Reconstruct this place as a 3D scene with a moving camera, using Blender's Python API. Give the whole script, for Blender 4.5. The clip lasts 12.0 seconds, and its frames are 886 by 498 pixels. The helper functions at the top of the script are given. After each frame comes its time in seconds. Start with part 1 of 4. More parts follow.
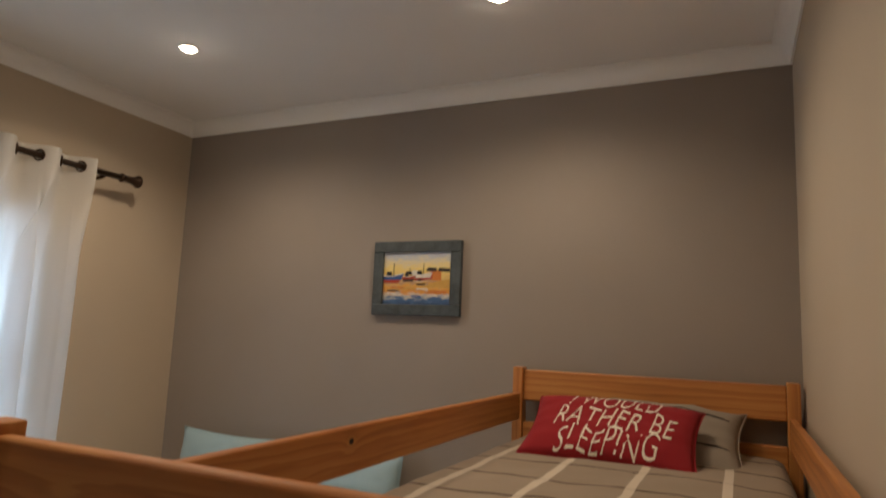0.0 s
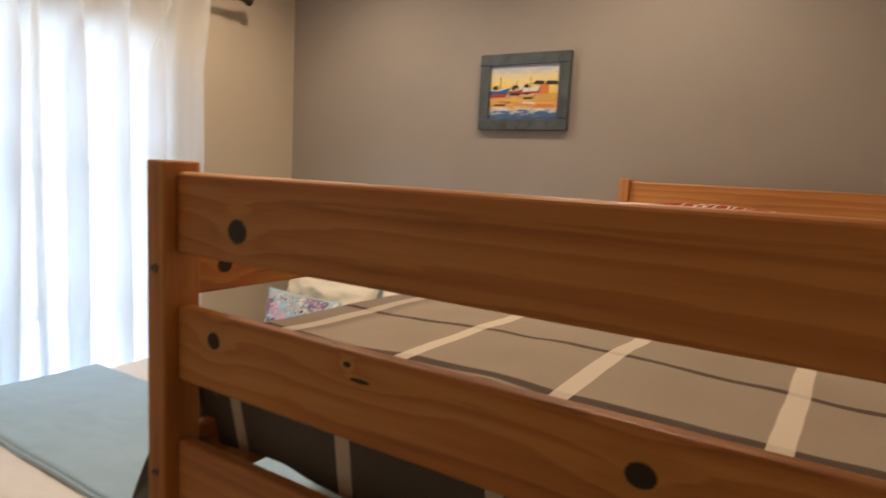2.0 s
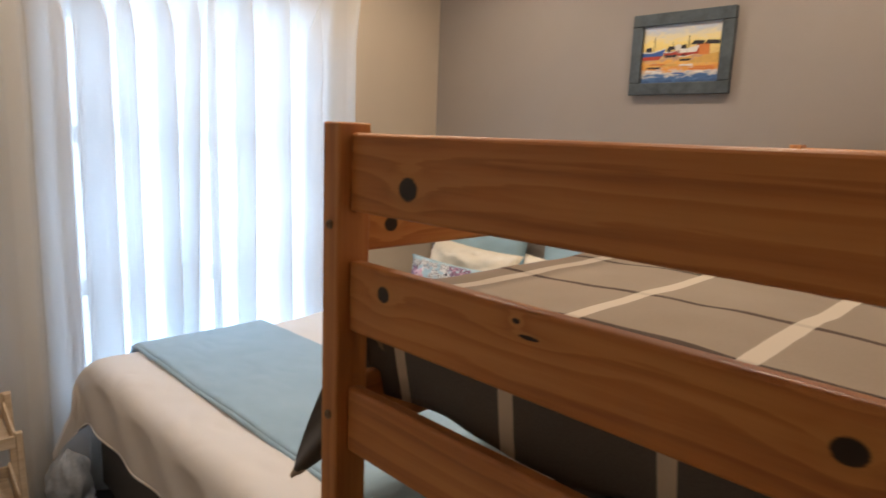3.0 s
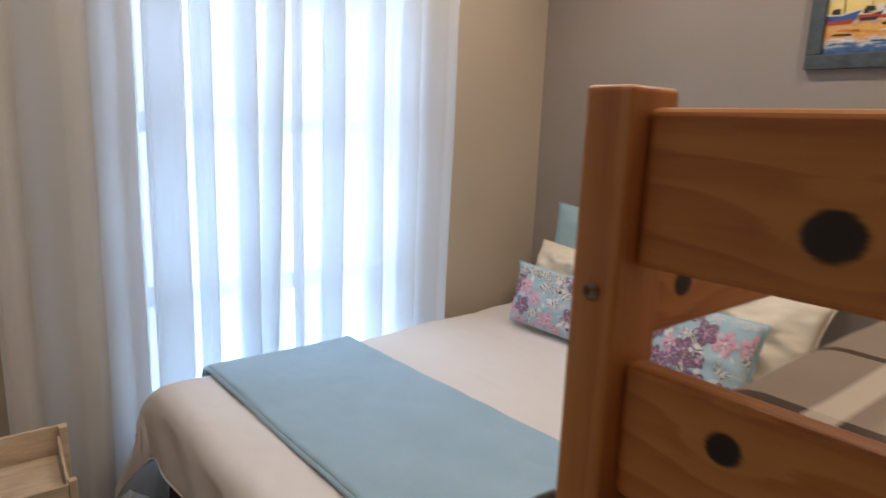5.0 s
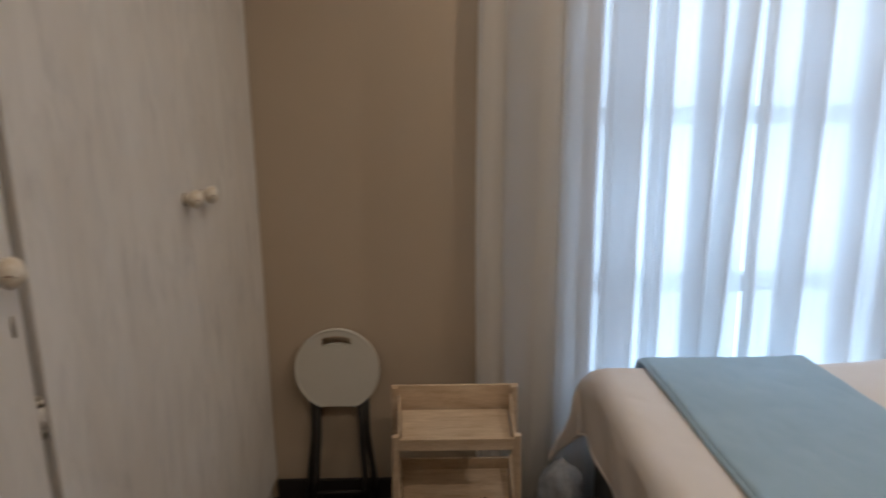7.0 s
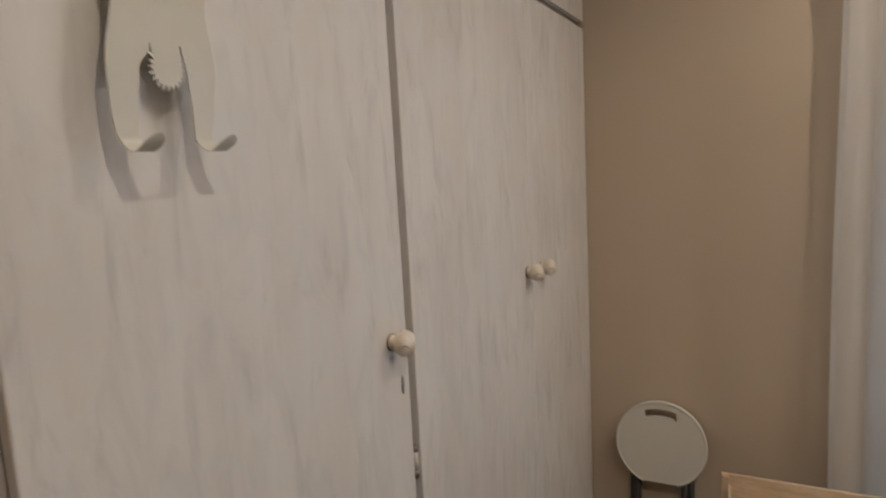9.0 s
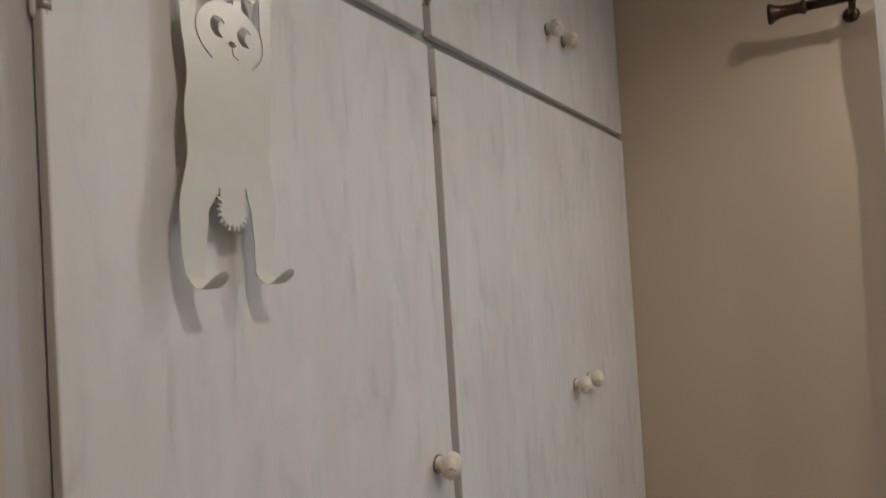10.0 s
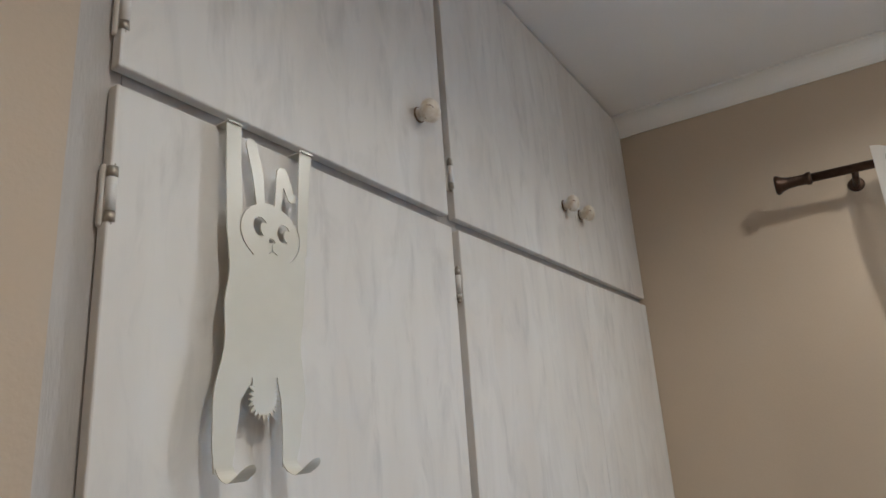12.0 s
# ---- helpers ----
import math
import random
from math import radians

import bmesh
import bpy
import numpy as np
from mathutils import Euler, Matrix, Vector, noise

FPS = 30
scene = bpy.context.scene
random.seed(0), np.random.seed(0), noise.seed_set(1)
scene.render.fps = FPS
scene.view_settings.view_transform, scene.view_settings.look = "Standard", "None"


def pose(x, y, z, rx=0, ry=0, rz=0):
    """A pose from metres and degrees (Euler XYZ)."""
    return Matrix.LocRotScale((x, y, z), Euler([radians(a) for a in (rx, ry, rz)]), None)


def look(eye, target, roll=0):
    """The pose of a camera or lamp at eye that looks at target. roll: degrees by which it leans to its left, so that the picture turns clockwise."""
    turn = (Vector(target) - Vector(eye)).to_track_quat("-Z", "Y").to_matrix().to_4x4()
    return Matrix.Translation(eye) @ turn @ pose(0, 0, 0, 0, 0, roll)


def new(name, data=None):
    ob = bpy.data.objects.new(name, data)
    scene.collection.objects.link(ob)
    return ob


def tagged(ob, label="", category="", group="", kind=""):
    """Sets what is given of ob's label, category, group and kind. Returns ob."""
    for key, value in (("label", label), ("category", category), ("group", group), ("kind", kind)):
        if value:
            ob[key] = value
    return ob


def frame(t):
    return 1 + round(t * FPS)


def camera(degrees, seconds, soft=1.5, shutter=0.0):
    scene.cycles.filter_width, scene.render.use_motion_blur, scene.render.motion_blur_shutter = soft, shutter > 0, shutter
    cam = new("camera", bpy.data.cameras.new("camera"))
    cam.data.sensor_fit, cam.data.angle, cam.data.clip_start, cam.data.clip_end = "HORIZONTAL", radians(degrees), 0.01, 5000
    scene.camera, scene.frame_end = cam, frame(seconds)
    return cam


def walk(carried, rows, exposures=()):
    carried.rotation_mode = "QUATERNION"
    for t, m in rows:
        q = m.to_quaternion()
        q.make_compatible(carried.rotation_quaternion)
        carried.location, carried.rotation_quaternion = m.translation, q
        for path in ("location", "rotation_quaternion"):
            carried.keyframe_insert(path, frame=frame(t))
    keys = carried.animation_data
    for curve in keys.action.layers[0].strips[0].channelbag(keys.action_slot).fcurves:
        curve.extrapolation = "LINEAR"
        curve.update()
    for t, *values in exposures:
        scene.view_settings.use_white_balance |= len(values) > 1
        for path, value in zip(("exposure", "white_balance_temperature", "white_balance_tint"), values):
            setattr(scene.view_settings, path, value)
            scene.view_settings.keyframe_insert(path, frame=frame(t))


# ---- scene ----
cam = camera(69.7, 12.0, 1.6, 0.5)
PATH = [
    (0, (-0.014, 0.066, 1.683), (-0.847, 1.864, 1.953), 2.4),
    (0.5, (-0.019, 0.052, 1.661), (-0.86, 1.864, 1.764), 2.7),
    (1, (-0.008, 0.041, 1.627), (-0.88, 1.841, 1.591), 2.8),
    (1.5, (-0.001, 0.023, 1.589), (-0.949, 1.777, 1.424), 3.0),
    (2, (-0.001, 0.006, 1.564), (-1.087, 1.667, 1.321), 2.9),
    (2.5, (-0.002, -0.018, 1.554), (-1.264, 1.505, 1.259), 2.5),
    (3, (-0.035, -0.02, 1.542), (-1.431, 1.37, 1.199), 2.3),
    (3.2, (-0.063, -0.009, 1.534), (-1.49, 1.346, 1.178), 2.2),
    (4.8, (-0.483, 0.118, 1.525), (-1.975, 1.393, 1.139), 2.4),
    (5, (-0.541, 0.142, 1.528), (-2.054, 1.391, 1.141), 2.2),
    (5.5, (-0.634, 0.183, 1.537), (-2.259, 1.278, 1.133), 1.7),
    (6, (-0.657, 0.181, 1.555), (-2.428, 1.007, 1.13), 1.1),
    (6.5, (-0.611, 0.206, 1.539), (-2.523, 0.61, 1.114), -0.3),
    (7, (-0.582, 0.139, 1.535), (-2.534, 0.158, 1.098), -0.5),
    (7.5, (-0.57, 0.127, 1.541), (-2.492, -0.198, 1.093), -1.4),
    (7.7, (-0.567, 0.116, 1.544), (-2.47, -0.305, 1.093), -1.4),
    (9.3, (-0.51, 0.114, 1.637), (-2.237, -0.877, 1.45), -3.1),
    (9.5, (-0.507, 0.117, 1.644), (-2.23, -0.891, 1.531), -3.3),
    (10, (-0.502, 0.12, 1.663), (-2.214, -0.913, 1.713), -3.4),
    (10.5, (-0.494, 0.128, 1.676), (-2.187, -0.921, 1.858), -3.4),
    (11, (-0.486, 0.13, 1.687), (-2.151, -0.923, 2.031), -3.6),
    (11.5, (-0.485, 0.131, 1.691), (-2.124, -0.907, 2.18), -4.0),
    (12, (-0.478, 0.136, 1.696), (-2.104, -0.897, 2.233), -3.9),
]
walk(cam, [(t, look(eye, target, roll)) for t, eye, target, roll in PATH],
     exposures=[(0.0, -0.46, 5950, 9), (0.5, -0.26, 6150, 9), (1.5, 0.08, 6100, 10), (2.5, 0.28, 5850, 10), (3.2, 0.28, 5500, 10), (5.0, 0.08, 5250, 10), (6.0, -0.16, 5350, 10),
                (7.0, -0.42, 5500, 10), (7.5, -0.44, 5550, 10), (9.3, 0.16, 5250, 9), (10.0, 0.08, 5000, 7), (10.5, 0.17, 4900, 5), (12.0, 0.38, 4750, 4)])

# ---- light ----
world = bpy.data.worlds.new("sky")
scene.world = world
world.use_nodes = True
wn = world.node_tree.nodes
sky = wn.new("ShaderNodeTexSky")
sky.sky_type, sky.sun_disc, sky.sun_elevation, sky.sun_rotation = "NISHITA", False, radians(50), radians(120)
world.node_tree.links.new(sky.outputs[0], wn["Background"].inputs[0])
wn["Background"].inputs[1].default_value = 0.15

sun = new("sun", bpy.data.lights.new("sun", "SUN"))
sun.data.energy, sun.data.angle, sun.data.color = 2.5, radians(0.5), (1.0, 0.95, 0.88)
sun.matrix_world = look((6, -8, 12), (0, 0, 0))

WARM = (1.0, 0.75, 0.49)
DAY = (0.70, 0.87, 1.0)
day = new("window_daylight", bpy.data.lights.new("window_daylight", "AREA"))
day.data.shape, day.data.size, day.data.size_y = "RECTANGLE", 1.14, 1.75
day.data.energy, day.data.color, day.data.spread = 15.5, DAY, radians(120)
day.matrix_world = look((-3.16, 1.27, 1.12), (0, 1.27, 1.40))
LAMP_W = 34


# ---- materials ----
def ramp(nt, fac, stops):
    r = nt.nodes.new("ShaderNodeValToRGB")
    els = r.color_ramp.elements
    while len(els) < len(stops):
        els.new(0.5)
    for e, (p, c) in zip(els, stops):
        e.position, e.color = p, (*c, 1)
    nt.links.new(fac, r.inputs[0])
    return r.outputs[0]


def maths(nt, op, a, b=None, c=None):
    n = nt.nodes.new("ShaderNodeMath")
    n.operation = op
    for i, v in enumerate((a, b, c)):
        if v is None:
            continue
        if isinstance(v, (int, float)):
            n.inputs[i].default_value = v
        else:
            nt.links.new(v, n.inputs[i])
    return n.outputs[0]


def blend(nt, fac, a, b, kind="MIX"):
    n = nt.nodes.new("ShaderNodeMix")
    n.data_type, n.blend_type = "RGBA", kind
    for s, v in ((n.inputs[0], fac), (n.inputs[6], a), (n.inputs[7], b)):
        if isinstance(v, (int, float)):
            s.default_value = v
        elif isinstance(v, tuple):
            s.default_value = (*v, 1)
        else:
            nt.links.new(v, s)
    return n.outputs[2]


def coords(nt, stretch=(1, 1, 1), kind="Object"):
    tc = nt.nodes.new("ShaderNodeTexCoord")
    mp = nt.nodes.new("ShaderNodeMapping")
    mp.inputs["Scale"].default_value = stretch
    nt.links.new(tc.outputs[kind], mp.inputs[0])
    return mp.outputs[0]


def noisy(nt, vec, scale, detail=4, rough=0.55, distort=0.0):
    n = nt.nodes.new("ShaderNodeTexNoise")
    n.inputs["Scale"].default_value, n.inputs["Detail"].default_value = scale, detail
    n.inputs["Roughness"].default_value, n.inputs["Distortion"].default_value = rough, distort
    nt.links.new(vec, n.inputs["Vector"])
    return n.outputs[0]


def bumped(nt, bsdf, height, strength, distance=0.002):
    b = nt.nodes.new("ShaderNodeBump")
    b.inputs["Strength"].default_value, b.inputs["Distance"].default_value = strength, distance
    nt.links.new(height, b.inputs["Height"])
    nt.links.new(b.outputs[0], bsdf.inputs["Normal"])


def blank(name, rough=0.6, metal=0.0):
    m = bpy.data.materials.new(name)
    m.use_nodes = True
    bsdf = m.node_tree.nodes["Principled BSDF"]
    bsdf.inputs["Roughness"].default_value, bsdf.inputs["Metallic"].default_value = rough, metal
    return m, m.node_tree, bsdf


def surface(name, a, b, rough=0.6, metal=0.0, broad=2.0, fine=60.0, bump=0.3, depth=0.002, stretch=(1, 1, 1), sheen=0.0, vary=0.25):
    """Two tones mixed by broad and fine noise, with a fine relief."""
    m, nt, bsdf = blank(name, rough, metal)
    vec = coords(nt, stretch)
    big, small = noisy(nt, vec, broad, 3), noisy(nt, vec, fine, 5)
    mixed = maths(nt, "ADD", maths(nt, "MULTIPLY", big, 0.65), maths(nt, "MULTIPLY", small, 0.35))
    nt.links.new(ramp(nt, mixed, [(0.3, a), (0.7, b)]), bsdf.inputs["Base Color"])
    rr = maths(nt, "MULTIPLY_ADD", small, vary, rough - vary / 2)
    nt.links.new(rr, bsdf.inputs["Roughness"])
    bumped(nt, bsdf, small, bump, depth)
    if sheen:
        bsdf.inputs["Sheen Weight"].default_value = sheen
    return m


def pine(name, knots=(), along=0, face=2):
    """Varnished pine with grain along the board and dark knots at (place along, place across, half length, half height)."""
    m, nt, bsdf = blank(name, 0.46)
    tc = nt.nodes.new("ShaderNodeTexCoord")
    info = nt.nodes.new("ShaderNodeObjectInfo")
    sep = nt.nodes.new("ShaderNodeSeparateXYZ")
    nt.links.new(tc.outputs["Object"], sep.inputs[0])
    lng, acr = sep.outputs[along], sep.outputs[face]
    st = [38.0, 38.0, 38.0]
    st[along] = 2.2
    mp = nt.nodes.new("ShaderNodeMapping")
    mp.inputs["Scale"].default_value = st
    shift = nt.nodes.new("ShaderNodeCombineXYZ")
    nt.links.new(maths(nt, "MULTIPLY", info.outputs["Random"], 31.0), shift.inputs[0])
    nt.links.new(maths(nt, "MULTIPLY", info.outputs["Random"], 17.0), shift.inputs[1])
    nt.links.new(shift.outputs[0], mp.inputs["Location"])
    nt.links.new(tc.outputs["Object"], mp.inputs[0])
    streak = noisy(nt, mp.outputs[0], 1.0, 3, 0.55, 0.4)
    fib = noisy(nt, mp.outputs[0], 7.0, 3, 0.6)
    field = maths(nt, "MULTIPLY_ADD", streak, 0.045, acr)
    dark = halo = None
    for kx, kz, ra, rb in knots:
        dx, dz = maths(nt, "SUBTRACT", lng, kx), maths(nt, "SUBTRACT", acr, kz)
        q = maths(nt, "ADD", maths(nt, "POWER", maths(nt, "ABSOLUTE", maths(nt, "DIVIDE", dx, ra)), 2.0),
                  maths(nt, "POWER", maths(nt, "ABSOLUTE", maths(nt, "DIVIDE", dz, rb)), 2.0))
        pull = maths(nt, "DIVIDE", 0.034, maths(nt, "ADD", maths(nt, "MULTIPLY", q, 0.16), 1.0))
        field = maths(nt, "ADD", field, pull)
        ragged = maths(nt, "MULTIPLY_ADD", fib, 0.5, q)
        k = nt.nodes.new("ShaderNodeMapRange")
        k.interpolation_type = "SMOOTHSTEP"
        k.inputs[1].default_value, k.inputs[2].default_value = 1.45, 0.95
        nt.links.new(ragged, k.inputs[0])
        h = nt.nodes.new("ShaderNodeMapRange")
        h.interpolation_type = "SMOOTHSTEP"
        h.inputs[1].default_value, h.inputs[2].default_value, h.inputs[4].default_value = 7.0, 2.0, 0.5
        nt.links.new(ragged, h.inputs[0])
        halo = h.outputs[0] if halo is None else maths(nt, "MAXIMUM", halo, h.outputs[0])
        dark = k.outputs[0] if dark is None else maths(nt, "MAXIMUM", dark, k.outputs[0])
    rings = maths(nt, "FRACT", maths(nt, "MULTIPLY", field, 34.0))
    tri = maths(nt, "MULTIPLY", maths(nt, "POWER", rings, 1.8), maths(nt, "SUBTRACT", 1.0, maths(nt, "POWER", rings, 14.0)))
    tone = maths(nt, "ADD", maths(nt, "MULTIPLY", tri, 0.58), maths(nt, "MULTIPLY", streak, 0.50))
    wide = nt.nodes.new("ShaderNodeMapping")
    bs = [15.0, 15.0, 15.0]
    bs[along] = 0.9
    wide.inputs["Scale"].default_value = bs
    nt.links.new(shift.outputs[0], wide.inputs["Location"])
    nt.links.new(tc.outputs["Object"], wide.inputs[0])
    heart = noisy(nt, wide.outputs[0], 1.0, 2, 0.5, 0.6)
    tone = maths(nt, "ADD", tone, maths(nt, "MULTIPLY_ADD", heart, 1.0, -0.48))
    col = ramp(nt, tone, [(0.12, (0.55, 0.243, 0.060)), (0.5, (0.42, 0.145, 0.029)), (0.95, (0.215, 0.053, 0.011))])
    col = blend(nt, maths(nt, "MULTIPLY", fib, 0.35), col, (0.60, 0.30, 0.085))
    col = blend(nt, maths(nt, "MULTIPLY", info.outputs["Random"], 0.16), col, (0.36, 0.14, 0.04))
    if dark is not None:
        col = blend(nt, halo, col, (0.52, 0.24, 0.06))
        col = blend(nt, dark, col, (0.015, 0.008, 0.005))
        bsdf.inputs["Specular IOR Level"].default_value = 0.35
    nt.links.new(col, bsdf.inputs["Base Color"])
    bsdf.inputs["Coat Weight"].default_value, bsdf.inputs["Coat Roughness"].default_value = 0.08, 0.35
    bumped(nt, bsdf, fib, 0.12, 0.001)
    return m


def whitewash():
    """White limed wood: vertical strokes with grey grain showing through."""
    m, nt, bsdf = blank("limed_wood", 0.5)
    info = nt.nodes.new("ShaderNodeObjectInfo")
    tc = nt.nodes.new("ShaderNodeTexCoord")
    add = nt.nodes.new("ShaderNodeVectorMath")
    nt.links.new(tc.outputs["Object"], add.inputs[0])
    sc = nt.nodes.new("ShaderNodeVectorMath")
    sc.operation = "SCALE"
    sc.inputs[0].default_value = (3.1, 0.0, 5.7)
    nt.links.new(info.outputs["Random"], sc.inputs["Scale"])
    nt.links.new(sc.outputs[0], add.inputs[1])
    mp = nt.nodes.new("ShaderNodeMapping")
    mp.inputs["Scale"].default_value = (19, 19, 2.4)
    nt.links.new(add.outputs[0], mp.inputs[0])
    mp2 = nt.nodes.new("ShaderNodeMapping")
    mp2.inputs["Scale"].default_value = (9, 9, 1.0)
    nt.links.new(add.outputs[0], mp2.inputs[0])
    mp3 = nt.nodes.new("ShaderNodeMapping")
    mp3.inputs["Scale"].default_value = (11, 11, 3.2)
    nt.links.new(add.outputs[0], mp3.inputs[0])
    streak, broad = noisy(nt, mp.outputs[0], 1.6, 5, 0.6), noisy(nt, mp2.outputs[0], 1.2, 3)
    patch, stroke = noisy(nt, add.outputs[0], 2.6, 2), noisy(nt, mp3.outputs[0], 1.7, 4, 0.62, 0.9)
    col = ramp(nt, maths(nt, "ADD", maths(nt, "MULTIPLY", broad, 0.45), maths(nt, "MULTIPLY", patch, 0.55)), [(0.3, (0.64, 0.605, 0.565)), (0.52, (0.71, 0.69, 0.66)), (0.7, (0.76, 0.745, 0.725))])
    veil = ramp(nt, stroke, [(0.46, (0, 0, 0)), (0.78, (0.58, 0.58, 0.58))])
    col = blend(nt, veil, col, (0.53, 0.515, 0.50))
    grey = ramp(nt, maths(nt, "MULTIPLY", streak, maths(nt, "ADD", stroke, 0.5)), [(0.57, (0, 0, 0)), (0.86, (0.45, 0.45, 0.45))])
    col = blend(nt, grey, col, (0.42, 0.405, 0.39))
    nt.links.new(col, bsdf.inputs["Base Color"])
    bumped(nt, bsdf, streak, 0.15, 0.001)
    return m


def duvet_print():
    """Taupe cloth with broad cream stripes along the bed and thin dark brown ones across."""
    m, nt, bsdf = blank("striped_cotton", 0.85)
    uv = nt.nodes.new("ShaderNodeUVMap")
    sep = nt.nodes.new("ShaderNodeSeparateXYZ")
    nt.links.new(uv.outputs[0], sep.inputs[0])
    vec = coords(nt)
    wob = maths(nt, "MULTIPLY", maths(nt, "SUBTRACT", noisy(nt, vec, 5.0, 2), 0.5), 0.011)

    def band(coord, offset, pitch, half):
        s = maths(nt, "FRACT", maths(nt, "DIVIDE", maths(nt, "ADD", maths(nt, "ADD", coord, wob), 10 * pitch - offset), pitch))
        d = maths(nt, "MULTIPLY", maths(nt, "ABSOLUTE", maths(nt, "SUBTRACT", s, 0.5)), pitch)
        return maths(nt, "LESS_THAN", d, half)

    pulled = nt.nodes.new("ShaderNodeMapRange")
    pulled.interpolation_type = "SMOOTHSTEP"
    pulled.inputs[1].default_value, pulled.inputs[2].default_value, pulled.inputs[4].default_value = 0.645, 0.570, 0.050
    nt.links.new(sep.outputs[1], pulled.inputs[0])
    white = band(maths(nt, "ADD", sep.outputs[0], pulled.outputs[0]), -0.708 - 0.11125, 0.2225, 0.0122)
    black = maths(nt, "MULTIPLY", band(sep.outputs[1], 0.864 - 0.1145, 0.229, 0.0072), maths(nt, "GREATER_THAN", sep.outputs[1], 0.60))
    hem = maths(nt, "LESS_THAN", maths(nt, "ABSOLUTE", maths(nt, "SUBTRACT", sep.outputs[1], 0.664)), 0.011)
    black = maths(nt, "MAXIMUM", black, hem)
    weave = noisy(nt, vec, 420.0, 2)
    base = ramp(nt, maths(nt, "ADD", maths(nt, "MULTIPLY", noisy(nt, vec, 3.0, 3), 0.6), maths(nt, "MULTIPLY", weave, 0.4)),
                [(0.3, (0.265, 0.207, 0.153)), (0.7, (0.335, 0.270, 0.205))])
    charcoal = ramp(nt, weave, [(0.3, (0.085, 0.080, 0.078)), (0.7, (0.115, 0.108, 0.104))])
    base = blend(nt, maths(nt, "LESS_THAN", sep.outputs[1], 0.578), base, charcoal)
    base = blend(nt, white, base, (0.60, 0.52, 0.42))
    base = blend(nt, maths(nt, "MULTIPLY", black, maths(nt, "SUBTRACT", 1.0, maths(nt, "MULTIPLY", white, 0.82))), base, (0.060, 0.034, 0.020))
    nt.links.new(base, bsdf.inputs["Base Color"])
    bumped(nt, bsdf, weave, 0.25, 0.001)
    return m


def sheer():
    """White curtain cloth that lets daylight through."""
    m, nt, bsdf = blank("white_curtain_cloth", 0.9)
    vec = coords(nt)
    weave = noisy(nt, vec, 300.0, 2)
    col = ramp(nt, noisy(nt, vec, 2.0, 3), [(0.3, (0.80, 0.78, 0.74)), (0.7, (0.88, 0.86, 0.83))])
    nt.links.new(col, bsdf.inputs["Base Color"])
    bumped(nt, bsdf, weave, 0.2, 0.001)
    tr = nt.nodes.new("ShaderNodeBsdfTranslucent")
    tr.inputs[0].default_value = (0.90, 0.92, 0.95, 1)
    mix = nt.nodes.new("ShaderNodeMixShader")
    mix.inputs[0].default_value = 0.62
    out = nt.nodes["Material Output"]
    nt.links.new(bsdf.outputs[0], mix.inputs[1])
    nt.links.new(tr.outputs[0], mix.inputs[2])
    thin = nt.nodes.new("ShaderNodeBsdfTransparent")
    gap = nt.nodes.new("ShaderNodeMixShader")
    gap.inputs[0].default_value = 0.12
    nt.links.new(mix.outputs[0], gap.inputs[1])
    nt.links.new(thin.outputs[0], gap.inputs[2])
    nt.links.new(gap.outputs[0], out.inputs[0])
    return m


def glow(name, colour, strength):
    m, nt, bsdf = blank(name, 0.4)
    bsdf.inputs["Base Color"].default_value = (0.9, 0.9, 0.88, 1)
    bsdf.inputs["Emission Color"].default_value = (*colour, 1)
    bsdf.inputs["Emission Strength"].default_value = strength
    return m


def glass():
    m, nt, bsdf = blank("clear_glass", 0.02)
    bsdf.inputs["Transmission Weight"].default_value = 1.0
    bsdf.inputs["IOR"].default_value = 1.45
    return m


def chipped():
    """Ivory enamel with brown chips and fine stains."""
    m, nt, bsdf = blank("chipped_ivory_enamel", 0.32)
    vec = coords(nt)
    col = ramp(nt, noisy(nt, vec, 60.0, 4), [(0.35, (0.60, 0.52, 0.40)), (0.62, (0.80, 0.76, 0.68))])
    chip = ramp(nt, noisy(nt, vec, 85.0, 3, 0.6, 0.8), [(0.63, (0, 0, 0)), (0.67, (1, 1, 1))])
    col = blend(nt, chip, col, (0.16, 0.085, 0.05))
    nt.links.new(col, bsdf.inputs["Base Color"])
    bumped(nt, bsdf, noisy(nt, vec, 120.0, 3), 0.2, 0.001)
    return m


WALL = surface("beige_wall_paint", (0.475, 0.395, 0.298), (0.515, 0.43, 0.328), 0.75, fine=140, bump=0.25, depth=0.0015)
ACCENT = surface("taupe_wall_paint", (0.275, 0.232, 0.202), (0.302, 0.257, 0.224), 0.7, fine=140, bump=0.25, depth=0.0015)
CEIL = surface("white_ceiling_paint", (0.86, 0.845, 0.82), (0.90, 0.885, 0.86), 0.8, fine=120, bump=0.15)
FLOOR = surface("dark_floor_tile", (0.055, 0.05, 0.047), (0.085, 0.077, 0.07), 0.45, broad=5)
BLACK = surface("black_painted_wood", (0.018, 0.016, 0.015), (0.03, 0.027, 0.025), 0.45)
LIMED = whitewash()
JAMB = surface("grey_limed_frame", (0.42, 0.40, 0.385), (0.50, 0.48, 0.455), 0.55, broad=6, stretch=(6, 6, 1))
KNOBS = chipped()
RUST = surface("rusty_brown_paint", (0.10, 0.05, 0.025), (0.30, 0.22, 0.14), 0.6, broad=120, fine=300)
STEEL = surface("old_steel", (0.30, 0.27, 0.22), (0.48, 0.44, 0.38), 0.4, 0.9, broad=40)
BRONZE = surface("dark_bronze", (0.045, 0.027, 0.018), (0.075, 0.045, 0.03), 0.38, 0.7, broad=30)
